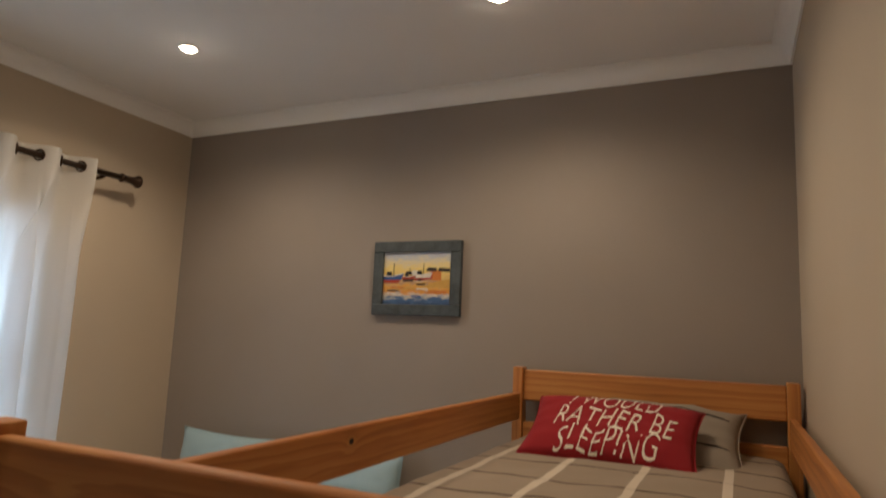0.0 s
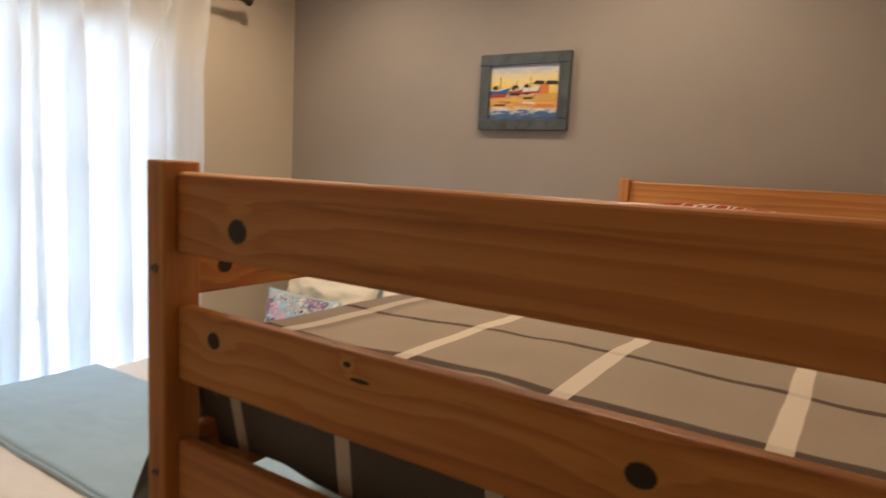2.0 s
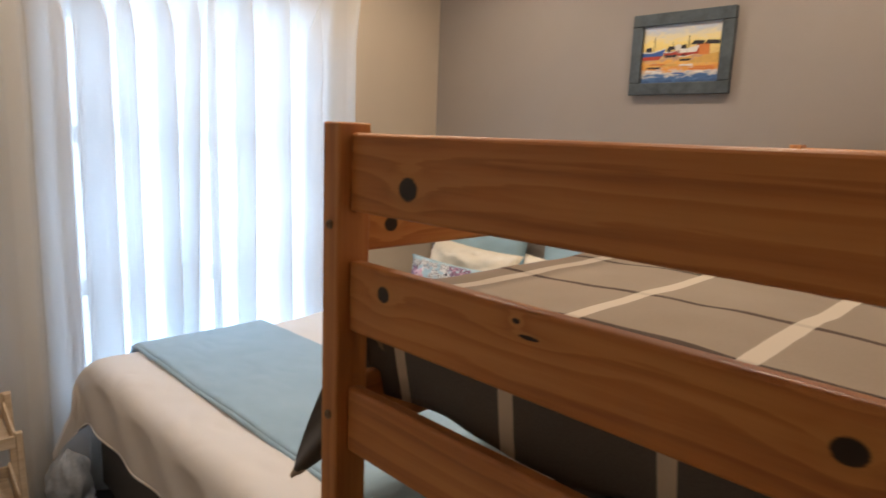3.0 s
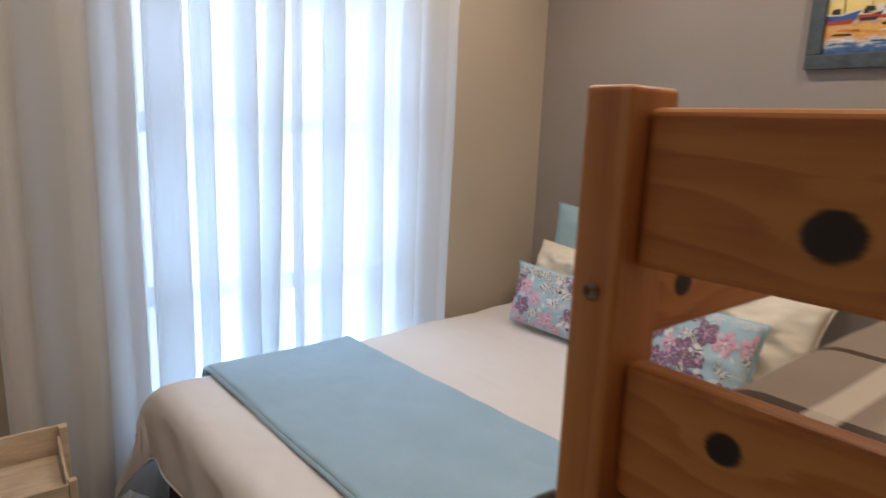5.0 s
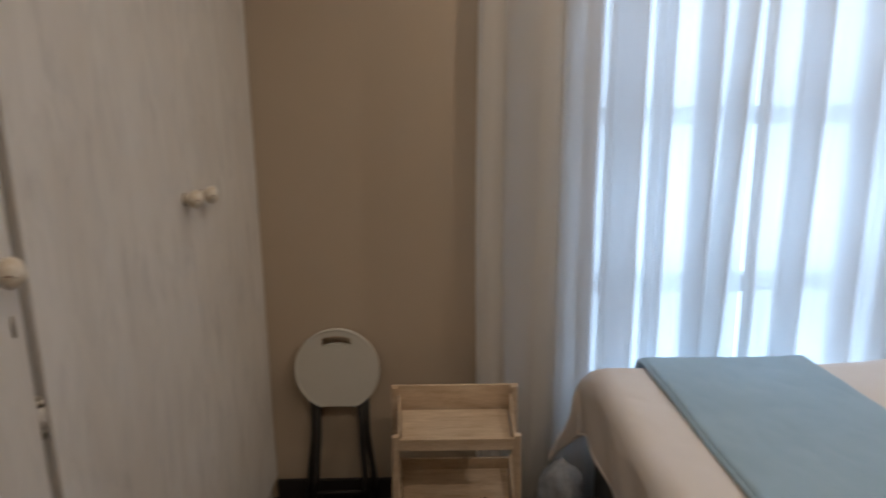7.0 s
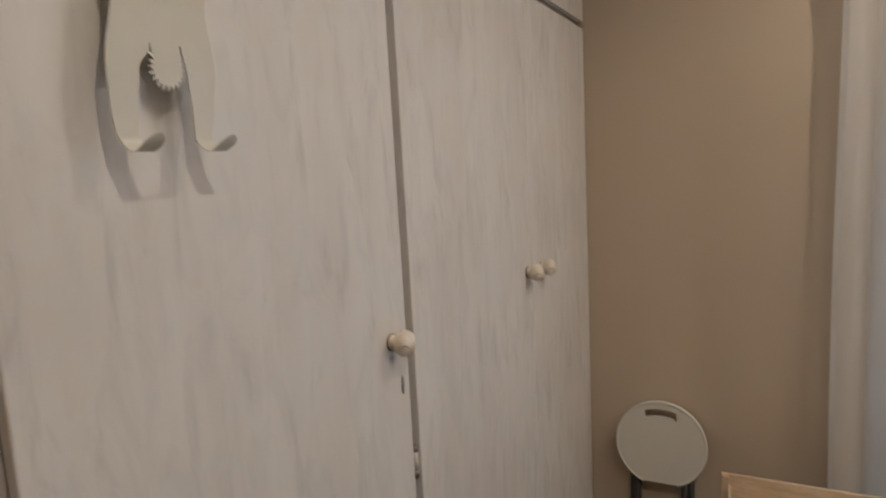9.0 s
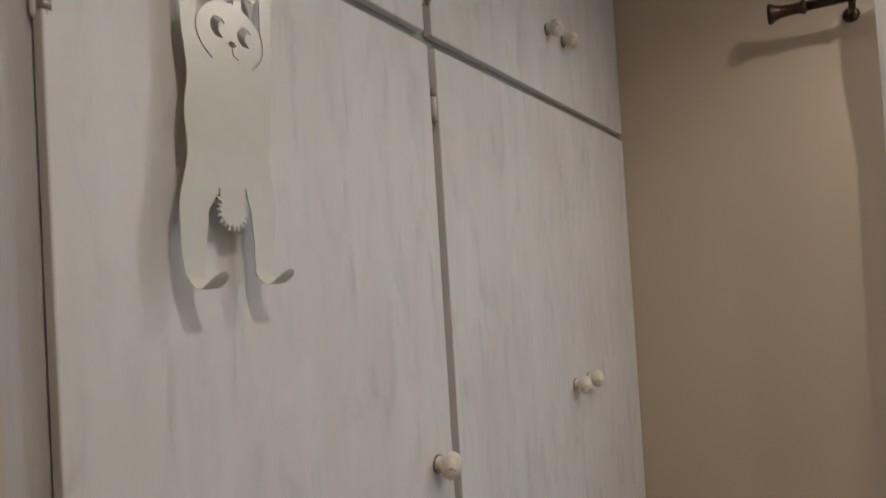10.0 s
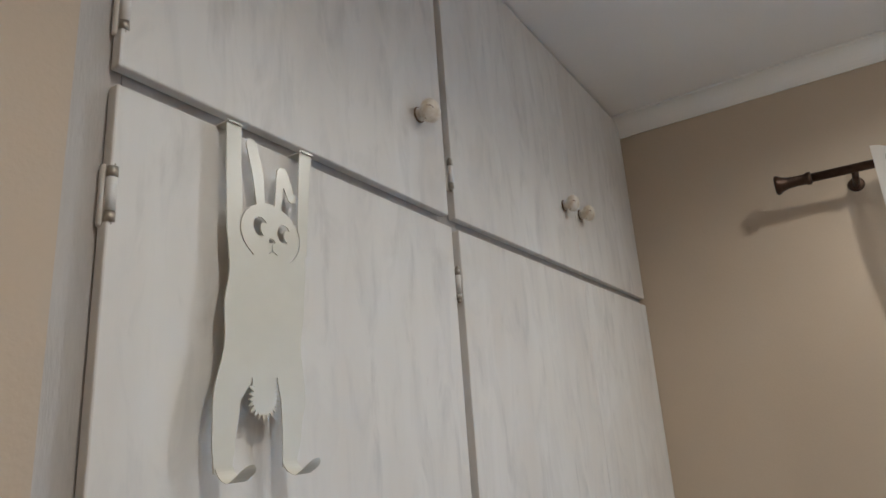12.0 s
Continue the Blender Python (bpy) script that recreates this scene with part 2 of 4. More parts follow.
ENAMEL = surface("white_enamelled_steel", (0.62, 0.605, 0.535), (0.65, 0.635, 0.565), 0.26, broad=20, bump=0.01, vary=0.01)
CURTAIN = sheer()
DUVET = duvet_print()
TAUPE = surface("taupe_pillow_cotton", (0.24, 0.20, 0.16), (0.31, 0.265, 0.215), 0.85, fine=300, bump=0.3)
STRIPE = surface("brown_stripe_cotton", (0.04, 0.03, 0.025), (0.06, 0.045, 0.04), 0.85)
WHITE = surface("white_cotton", (0.72, 0.67, 0.63), (0.78, 0.73, 0.69), 0.85, fine=260, bump=0.35, sheen=0.1)
TEAL = surface("pale_blue_fleece", (0.30, 0.43, 0.535), (0.375, 0.515, 0.62), 0.95, broad=5, fine=220, bump=0.6, depth=0.003, sheen=0.3)
AQUA = surface("pale_aqua_cotton", (0.32, 0.455, 0.52), (0.37, 0.505, 0.565), 0.9, fine=260, bump=0.3)
CREAM = surface("cream_cotton", (0.74, 0.66, 0.52), (0.80, 0.72, 0.58), 0.88, broad=9, fine=260, bump=0.35)
RED = surface("red_cotton", (0.22, 0.004, 0.008), (0.29, 0.007, 0.013), 0.9, fine=320, bump=0.4)
LETTER = surface("cream_print", (0.74, 0.64, 0.52), (0.80, 0.72, 0.60), 0.8, broad=60)
BASE = surface("charcoal_bed_base_cloth", (0.07, 0.068, 0.07), (0.10, 0.097, 0.10), 0.9, fine=300)
CRATE = surface("limed_pale_wood", (0.45, 0.33, 0.21), (0.71, 0.59, 0.44), 0.7, broad=9, fine=60, stretch=(4, 0.8, 4), bump=0.4)
SEAT = surface("off_white_plastic", (0.60, 0.585, 0.53), (0.64, 0.625, 0.57), 0.4, bump=0.05)
FRAMEW = surface("weathered_slate_blue_wood", (0.022, 0.028, 0.034), (0.085, 0.105, 0.115), 0.6, broad=14, fine=70, bump=0.6)
ALU = surface("white_window_paint", (0.70, 0.70, 0.70), (0.76, 0.76, 0.76), 0.4)
BULB = glow("lit_bulb", (1.0, 0.80, 0.55), 160.0)
GLASS = glass()
PAVING = surface("outside_paving", (0.42, 0.40, 0.37), (0.52, 0.50, 0.47), 0.85, broad=1.5)
OUTWALL = surface("outside_white_wall", (0.68, 0.66, 0.62), (0.75, 0.73, 0.70), 0.85)
CLOTH = surface("crumpled_pale_cloth", (0.22, 0.27, 0.36), (0.62, 0.66, 0.73), 0.7, broad=9)


# ---- mesh helpers ----
def link(name, bm, material, parent=None, label="", smooth=False):
    bmesh.ops.recalc_face_normals(bm, faces=bm.faces)
    me = bpy.data.meshes.new(name)
    bm.to_mesh(me)
    bm.free()
    if material is not None:
        me.materials.append(material)
    if smooth:
        me.shade_smooth()
    ob = new(name, me)
    if parent is not None:
        ob.parent = parent
    if label:
        ob["label"] = label
    return ob


def part(name, bm, material, parent, label="", smooth=False):
    return link(name, bm, material, parent, label, smooth)


def thing(name, at, label, category, group=""):
    e = new(name)
    e.matrix_world = at if isinstance(at, Matrix) else Matrix.Translation(at)
    e.empty_display_size = 0.05
    return tagged(e, label, category, group)


def block(x0, x1, y0, y1, z0, z1, bevel=0.0, segments=2):
    bm = bmesh.new()
    bmesh.ops.create_cube(bm, size=1.0)
    for v in bm.verts:
        v.co = Vector(((x0 + x1) / 2 + v.co.x * (x1 - x0), (y0 + y1) / 2 + v.co.y * (y1 - y0), (z0 + z1) / 2 + v.co.z * (z1 - z0)))
    if bevel:
        bmesh.ops.bevel(bm, geom=list(bm.edges), offset=bevel, segments=segments, affect="EDGES", profile=0.5)
    return bm


def centred(name, x0, x1, y0, y1, z0, z1, bevel, material, parent, label=""):
    """A bevelled board with its origin at its middle; the parent stands unturned."""
    sx, sy, sz = (x1 - x0) / 2, (y1 - y0) / 2, (z1 - z0) / 2
    ob = part(name, block(-sx, sx, -sy, sy, -sz, sz, bevel, 3), material, parent, label, False)
    base = parent.matrix_world.translation if parent is not None else Vector()
    ob.location = Vector(((x0 + x1) / 2, (y0 + y1) / 2, (z0 + z1) / 2)) - base
    return ob


def lathe(profile, n=24):
    """A turned body round z from (radius, height) pairs."""
    bm = bmesh.new()
    rings = []
    for r, h in profile:
        rings.append([bm.verts.new((r * math.cos(2 * math.pi * i / n), r * math.sin(2 * math.pi * i / n), h)) for i in range(n)])
    for a, b in zip(rings, rings[1:]):
        for i in range(n):
            bm.faces.new((a[i], a[(i + 1) % n], b[(i + 1) % n], b[i]))
    bm.faces.new(rings[0])
    bm.faces.new(rings[-1])
    return bm


def tube(points, r, n=10):
    """A round bar along a line of points."""
    bm = bmesh.new()
    pts = [Vector(p) for p in points]
    rings = []
    for i, p in enumerate(pts):
        d = (pts[min(i + 1, len(pts) - 1)] - pts[max(i - 1, 0)]).normalized()
        a = d.orthogonal().normalized() if not rings else (side - side.dot(d) * d).normalized()
        side = a
        b = d.cross(a)
        rings.append([bm.verts.new(p + r * (math.cos(2 * math.pi * k / n) * a + math.sin(2 * math.pi * k / n) * b)) for k in range(n)])
    for a, b in zip(rings, rings[1:]):
        for i in range(n):
            bm.faces.new((a[i], a[(i + 1) % n], b[(i + 1) % n], b[i]))
    bm.faces.new(rings[0])
    bm.faces.new(rings[-1])
    return bm


def sheet(nu, nv, f, uv=None):
    """A cloth of nu by nv cells; f(u, v) gives each place."""
    bm = bmesh.new()
    g = [[bm.verts.new(f(i / nu, j / nv)) for j in range(nv + 1)] for i in range(nu + 1)]
    lay = bm.loops.layers.uv.new("UVMap") if uv else None
    for i in range(nu):
        for j in range(nv):
            fc = bm.faces.new((g[i][j], g[i + 1][j], g[i + 1][j + 1], g[i][j + 1]))
            if uv:
                for loop, (a, b) in zip(fc.loops, ((i, j), (i + 1, j), (i + 1, j + 1), (i, j + 1))):
                    loop[lay].uv = uv(a / nu, b / nv)
    return bm


def cutout(sdf, u0, u1, v0, v1, step, thick):
    """A flat plate of the region where sdf < 0, in x and z, with its thickness along y."""
    nu, nv = int((u1 - u0) / step) + 1, int((v1 - v0) / step) + 1
    val = [[sdf(u0 + i * step, v0 + j * step) for j in range(nv + 1)] for i in range(nu + 1)]
    bm = bmesh.new()
    known = {}

    def vert(p):
        key = (round(p[0] * 1e5), round(p[1] * 1e5))
        if key not in known:
            known[key] = bm.verts.new((p[0], 0, p[1]))
        return known[key]

    for i in range(nu):
        for j in range(nv):
            ring = [(i, j), (i + 1, j), (i + 1, j + 1), (i, j + 1)]
            poly = []
            for (a, b), (c, d) in zip(ring, ring[1:] + ring[:1]):
                s, t = val[a][b], val[c][d]
                if s < 0:
                    poly.append((u0 + a * step, v0 + b * step))
                if (s < 0) != (t < 0):
                    k = s / (s - t)
                    poly.append((u0 + (a + (c - a) * k) * step, v0 + (b + (d - b) * k) * step))
            vs = []
            for p in poly:
                w = vert(p)
                if w not in vs:
                    vs.append(w)
            if len(vs) > 2:
                try:
                    bm.faces.new(vs)
                except ValueError:
                    pass
    grown = bmesh.ops.extrude_face_region(bm, geom=list(bm.faces))
    for v in grown["geom"]:
        if isinstance(v, bmesh.types.BMVert):
            v.co.y += thick
    return bm


def ellipse(u, v, cu, cv, a, b):
    return (math.hypot((u - cu) / a, (v - cv) / b) - 1) * min(a, b)


def capsule(u, v, ax, ay, bx, by, ra, rb):
    px, py, dx, dy = u - ax, v - ay, bx - ax, by - ay
    h = max(0.0, min(1.0, (px * dx + py * dy) / (dx * dx + dy * dy)))
    return math.hypot(px - dx * h, py - dy * h) - (ra + (rb - ra) * h)


# ---- room ----
X0, X1, Y0, Y1, ZC = -2.88, 0.20, -0.507, 2.71, 2.84
WIN = (0.70, 1.84, 0.36, 2.10)


def setting(name, bm, material, label, smooth=False):
    return tagged(link(name, bm, material, None, "", smooth), label, name.split("_")[0], kind="structure")


setting("floor", block(X0 - 0.25, X1 + 0.2, -1.3, Y1 + 0.2, -0.12, 0), FLOOR, "dark grey floor of the bedroom")
setting("ceiling", block(X0 - 0.25, X1 + 0.2, -1.3, Y1 + 0.2, ZC, ZC + 0.12), CEIL, "smooth white painted ceiling with warm downlights")
setting("wall_north", block(X0, X1, Y1, Y1 + 0.2, 0, ZC), ACCENT, "matt taupe accent wall behind the bed heads")
setting("wall_east", block(X1, X1 + 0.2, -1.3, Y1 + 0.2, 0, ZC), WALL, "plain beige painted wall beside the bunk bed")
setting("wall_south", block(-0.775, X1, -0.72, -0.50, 0, ZC), WALL, "plain beige painted wall beside the cupboards")
setting("wall_back", block(X0, X1, -1.3, -1.12, 0, ZC), WALL, "plain wall behind the built-in cupboards")


def window_wall():
    bm = bmesh.new()
    y0, y1, z0, z1 = WIN
    for a, b, c, d in ((-1.3, y0, 0, ZC), (y1, Y1 + 0.2, 0, ZC), (y0, y1, 0, z0), (y0, y1, z1, ZC)):
        piece = block(X0 - 0.24, X0, a, b, c, d)
        me = bpy.data.meshes.new("piece")
        piece.to_mesh(me)
        piece.free()
        bm.from_mesh(me)
    return bm


setting("wall_west", window_wall(), WALL, "beige painted wall with the window opening")


def cornice(length, along):
    """A cove moulding that runs under the ceiling."""
    bm = bmesh.new()
    prof = [(0.0, 0.0), (0.0, -0.072), (0.008, -0.072)]
    prof += [(0.008 + 0.064 * (1 - math.cos(a)), -0.072 + 0.064 * math.sin(a)) for a in [k * math.pi / 16 for k in range(1, 9)]]
    prof += [(0.072, 0.0)]
    ends = []
    for s in (0, length):
        ends.append([bm.verts.new((s, d, h) if along == "x" else (d, s, h)) for d, h in prof])
    n = len(prof)
    for i in range(n):
        bm.faces.new((ends[0][i], ends[0][(i + 1) % n], ends[1][(i + 1) % n], ends[1][i]))
    bm.faces.new(ends[0])
    bm.faces.new(ends[1])
    return bm


def trim(name, bm, place, turn=0):
    ob = setting(name, bm, CEIL, "white coved plaster cornice under the ceiling")
    ob.matrix_world = pose(*place, 0, 0, turn)
    return ob


trim("trim_west", cornice(Y1 - Y0, "y"), (X0, Y0, ZC - 0.001))
trim("trim_north", cornice(X1 - X0 - 0.004, "x"), (X1 - 0.002, Y1, ZC - 0.002), 180)
trim("trim_east", cornice(Y1 - Y0, "y"), (X1, Y1, ZC - 0.003), 180)

for nm, b in (("baseboard_west", (X0, X0 + 0.016, Y0, Y1, 0, 0.085)), ("baseboard_north", (X0 + 0.02, X1 - 0.02, Y1 - 0.016, Y1, 0, 0.085)),
              ("baseboard_east", (X1 - 0.016, X1, -0.48, Y1, 0, 0.085)), ("baseboard_south", (-0.77, X1 - 0.02, -0.50, -0.484, 0, 0.085))):
    setting(nm, block(*b, 0.004), BLACK, "black painted skirting board")


def window():
    y0, y1, z0, z1 = WIN
    w = tagged(new("window_1"), "white framed window with glazing bars behind the curtains", "window", kind="structure")
    w.location = (X0 - 0.12, (y0 + y1) / 2, z0)
    half, h = (y1 - y0) / 2, z1 - z0
    for a, b, c, d in ((-half, -half + 0.05, 0, h), (half - 0.05, half, 0, h), (-half + 0.05, half - 0.05, 0, 0.05), (-half + 0.05, half - 0.05, h - 0.05, h)):
        part("window_frame", block(-0.03, 0.03, a, b, c, d, 0.004), ALU, w)
    for z in (0.49, 1.135):
        part("glazing_bar", block(-0.035, 0.035, -half + 0.052, half - 0.052, z - 0.034, z + 0.034, 0.006), ALU, w)
    for a, b in ((0.052, 0.454), (0.526, 1.099), (1.171, h - 0.052)):
        part("mullion", block(-0.018, 0.018, -0.02, 0.02, a, b, 0.003), ALU, w)
        for c, d in ((-half + 0.052, -0.022), (0.022, half - 0.052)):
            pane = part("pane", block(-0.003, 0.003, c, d, a, b), GLASS, w)
            pane.visible_shadow = False
    part("window_sill", block(-0.02, 0.13, -half, half, -0.03, -0.002, 0.004), ALU, w)


window()
tagged(link("ground", block(-70, 70, -70, 70, -0.4, -0.125), PAVING), "pale outdoor paving beyond the window", "ground", kind="structure")
tagged(link("backdrop_wall", block(-9.2, -9.0, -12, 12, -0.1, 1.9), OUTWALL), "white garden wall far beyond the window", "wall", kind="structure")


# ---- downlights ----
def downlight(x, y, watts):
    d = thing("downlight", (x, y, ZC), "small round recessed ceiling downlight, lit warm white", "ceiling light", "ceiling downlights")
    part("rim", lathe([(0.030, -0.001), (0.042, -0.001), (0.043, -0.004), (0.040, -0.007), (0.032, -0.006), (0.030, -0.003)], 28), ALU, d, "thin white rim", True)
    part("bulb", lathe([(0.001, -0.016), (0.014, -0.015), (0.024, -0.010), (0.029, -0.002)], 24), BULB, d, "lit frosted bulb", True)
    lamp = bpy.data.objects.new("downlight_lamp", bpy.data.lights.new("downlight_lamp", "SPOT"))
    scene.collection.objects.link(lamp)
    lamp.data.energy, lamp.data.color, lamp.data.spot_size, lamp.data.spot_blend = watts, WARM, radians(157), 0.68
    lamp.data.shadow_soft_size = 0.03
    lamp.location = (x, y, ZC - 0.035)


for lx, ly, share in ((-2.09, 1.915, 1.0), (-0.73, 1.975, 1.0), (-2.10, 0.62, 0.72), (-0.73, 0.62, 0.72)):
    downlight(lx, ly, LAMP_W * share)


# ---- built-in cupboard ----
def knob(parent, x, z):
    k = part("knob", lathe([(0.011, 0.0), (0.0115, 0.003), (0.0085, 0.006), (0.010, 0.009), (0.0155, 0.013), (0.0190, 0.019), (0.0198, 0.024), (0.0180, 0.030), (0.0125, 0.035), (0.003, 0.037)], 24),
             KNOBS, parent, "chipped ivory round knob", True)
    k.matrix_basis = Matrix.Translation(Vector((x, Y0, z)) - parent.matrix_world.translation) @ pose(0, 0, 0, -90, 0, 0) @ Matrix.Scale(1.25, 4)
    c = part("knob_collar", lathe([(0.0155, 0.0), (0.0155, 0.0025), (0.012, 0.004)], 20), RUST, parent, "rust-brown collar", True)
    c.matrix_basis = k.matrix_basis @ Matrix.Scale(0.85, 4)
    return k


def hinge(parent, x, z, h=0.058):
    """A painted barrel hinge: pin, two worn knuckles and the leaf let into the frame."""
    o = Vector((x, Y0 - 0.004, z)) - parent.matrix_world.translation
    part("hinge_plate", block(o.x - 0.0085, o.x + 0.0085, o.y - 0.014, o.y - 0.005, o.z - h / 2 - 0.008, o.z + h / 2 + 0.008, 0.0035, 3), LIMED, parent)
    part("hinge", tube([(o.x, o.y, o.z - h / 2 + 0.010), (o.x, o.y, o.z + h / 2 - 0.010)], 0.0058, 12), LIMED, parent, "painted hinge barrel", True)
    for s in (-1, 1):
        c = o.z + s * (h / 2 - 0.003)
        bm = tube([(o.x, o.y, c - 0.006), (o.x, o.y, c + 0.006)], 0.0062, 12)
        tip = bmesh.ops.create_uvsphere(bm, u_segments=10, v_segments=6, radius=0.0045)
        bmesh.ops.translate(bm, verts=tip["verts"], vec=(o.x, o.y, c + s * 0.008))
        part("hinge_knuckle", bm, STEEL, parent, "worn brown steel hinge knuckle", True)


def cupboard():
    c = thing("built_in_cupboard", (-1.84, Y0, 0), "tall built-in cupboard with whitewashed limed wood doors", "cupboard")
    o = c.matrix_world.translation
    fy = Y0 - 0.020
    part("carcass", block(-2.875 - o.x, -0.83 - o.x, -0.60, -0.045, 0, ZC - 0.004), JAMB, c)
    for x0, x1, z0, z1 in ((-0.842, -0.772, 0, ZC - 0.004), (-1.580, -1.506, 0.1, ZC - 0.006), (-2.878, -2.858, 0.1, ZC - 0.006)):
        part("stile", block(x0 - o.x, x1 - o.x, -0.044, -0.021, z0, z1, 0.002), JAMB, c)
    for z0, z1 in ((0.0, 0.11), (2.060, 2.130)):
        for a, b in ((-1.5055, -0.8425), (-2.8575, -1.5805)):
            part("rail", block(a - o.x, b - o.x, -0.0435, -0.0205, z0, z1, 0.002), JAMB, c)
    doors = {}
    for key, x0, x1 in (("a", -1.530, -0.826), ("b", -2.2515, -1.556), ("c", -2.876, -2.2525)):
        for lvl, z0, z1 in (("lo", 0.10, 2.084), ("hi", 2.107, ZC - 0.008)):
            m = Matrix.Translation(((x0 + x1) / 2, Y0 - 0.009, (z0 + z1) / 2))
            sx, sz = (x1 - x0) / 2, (z1 - z0) / 2
            d = part("door", block(-sx, sx, -0.009, 0.009, -sz, sz, 0.0025, 2), LIMED, c)
            d.location = m.translation - o
            for v in d.data.vertices:
                wx, wz = v.co.x + m.translation.x, v.co.z + m.translation.z
                if -1.6 < wx < -1.5:
                    v.co.x += 0.006 * (wz - 1.9) if lvl == "lo" else 0.010
                if key == "a" and 2.0 < wz < 2.2:
                    v.co.z += 0.012 * (wx + 1.53) / 0.71
            doors[key + lvl] = d
    bpy.context.view_layer.update()
    for key, x, z in (("alo", -1.478, 1.305), ("blo", -2.212, 1.308), ("clo", -2.325, 1.304), ("ahi", -1.433, 2.297), ("bhi", -2.165, 2.296), ("chi", -2.290, 2.297)):
        knob(doors[key], x, z)
    for key, x, z in (("alo", -0.831, 1.963), ("blo", -1.545, 1.968), ("bhi", -1.545, 2.205), ("ahi", -0.831, 2.20), ("blo", -1.545, 1.043), ("alo", -0.820, 0.55)):
        hinge(doors[key], x, z)
    d = doors["alo"]
    w = d.matrix_world.translation
    bm = lathe([(0.007, 0), (0.007, 0.0015), (0.0035, 0.0022)], 16)
    bmesh.ops.scale(bm, vec=(0.7, 2.6, 1), verts=bm.verts)
    key = part("keyhole", bm, STEEL, d, "small worn keyhole plate", True)
    key.matrix_basis = Matrix.Translation(Vector((-1.508, Y0, 1.213)) - w) @ pose(0, 0, 0, -90, 0, 0)


cupboard()


# ---- rabbit hook over the cupboard door ----
def rabbit():
    def along(pts, z):
        for (z0, a), (z1, b) in zip(pts, pts[1:]):
            if z <= z1:
                k = max(0.0, (z - z0) / (z1 - z0))
                return a + (b - a) * k * k * (3 - 2 * k)
        return pts[-1][1]

    LEFT = ((1.66, 0.957), (1.70, 0.953), (1.74, 0.953), (1.813, 0.968), (1.85, 0.9665), (1.90, 0.974), (1.955, 0.971))
    RIGHT = ((1.656, 1.078), (1.70, 1.087), (1.745, 1.094), (1.808, 1.088), (1.86, 1.095), (1.92, 1.101), (1.955, 1.102))
    IN_L = ((1.66, 0.981), (1.70, 0.985), (1.735, 0.990), (1.768, 1.007))
    IN_R = ((1.66, 1.0565), (1.70, 1.0560), (1.735, 1.0535), (1.768, 1.0475))

    def sdf(u, z):
        body = max(along(LEFT, z) - u, u - along(RIGHT, z), 1.662 - z, z - 1.957)
        gap = max(along(IN_L, z) - u, u - along(IN_R, z), z - 1.768)
        body = max(body, -gap)
        ang = math.atan2(z - 1.744, u - 1.0275)
        teeth = 0.0040 * math.sin(ang * 22) if z < 1.758 else 0.0
        tail = capsule(u, z, 1.0265, 1.777, 1.0265, 1.741, 0.0170, 0.0205) - teeth
        arms = min(capsule(u, z, 0.983, 1.94, 0.979, 2.11, 0.0120, 0.0115), capsule(u, z, 1.0965, 1.94, 1.108, 2.11, 0.0085, 0.012))
        arms = max(arms, z - 2.097)
        head = ellipse(u, z, 1.041, 1.956, 0.049, 0.041)
        ears = min(capsule(u, z, 1.025, 1.985, 1.020, 2.035, 0.0065, 0.0095), capsule(u, z, 1.020, 2.035, 1.008, 2.074, 0.0095, 0.0085),
                   capsule(u, z, 1.053, 1.985, 1.060, 2.048, 0.0055, 0.0075), capsule(u, z, 1.063, 2.050, 1.079, 2.017, 0.0080, 0.0075))
        hollow = max(0.990 - u, u - 1.094, 1.962 - z)
        body = max(body, -hollow)
        shape = min(body, tail, arms, head, ears)
        # cheek lines, eyes, nose and mouth
        ring = abs(math.hypot((u - 1.041) / 0.0505, (z - 1.956) / 0.0425) - 1) * 0.045 - 0.0011
        if abs(u - 1.041) > 0.030 and 1.920 < z < 1.985:
            shape = max(shape, -ring)
        for ex, ez in ((1.0235, 1.9625), (1.0635, 1.9600)):
            eye = max(ellipse(u, z, ex, ez, 0.0120, 0.0130), -ellipse(u, z, ex + 0.0066, ez - 0.002, 0.0068, 0.0088))
            shape = max(shape, -eye)
        nose = ellipse(u, z, 1.042, 1.9455, 0.0060, 0.0036)
        mouth = min(capsule(u, z, 1.042, 1.945, 1.042, 1.932, 0.0010, 0.0010), capsule(u, z, 1.042, 1.932, 1.035, 1.928, 0.0010, 0.0010),
                    capsule(u, z, 1.042, 1.932, 1.050, 1.928, 0.0010, 0.0010))
        return max(shape, -nose, -mouth)

    bm = cutout(sdf, 0.94, 1.13, 1.64, 2.11, 0.0016, 0.0016)
    for v in bm.verts:
        v.co = Vector((-v.co.x, v.co.y + 0.03 * max(0.0, 1.81 - v.co.z) + 0.004 * math.sin((v.co.z - 1.66) * 12), v.co.z))
    # tabs that reach back over the door's top edge
    for a, b in ((-0.990, -0.968), (-1.119, -1.097)):
        t = block(a, b, -0.049, 0.0014, 2.0925, 2.0945)
        me = bpy.data.meshes.new("tab")
        t.to_mesh(me)
        t.free()
        bm.from_mesh(me)
    # feet turned up into hooks
    for fx, lean in ((-0.970, -0.012), (-1.067, -0.016)):
        rows = []
        for k in range(13):
            s = k / 12
            a = s * math.pi * 0.80
            wdt = 0.0120 if s < 0.75 else 0.0120 * math.sqrt(max(0.05, 1 - ((s - 0.75) / 0.26) ** 2))
            rows.append((fx + lean * s, 0.006 + 0.017 * (1 - math.cos(a)), 1.668 - 0.017 * math.sin(a) * (1 if s < 0.6 else 0.95) + (0.022 * max(0.0, s - 0.5)), wdt))
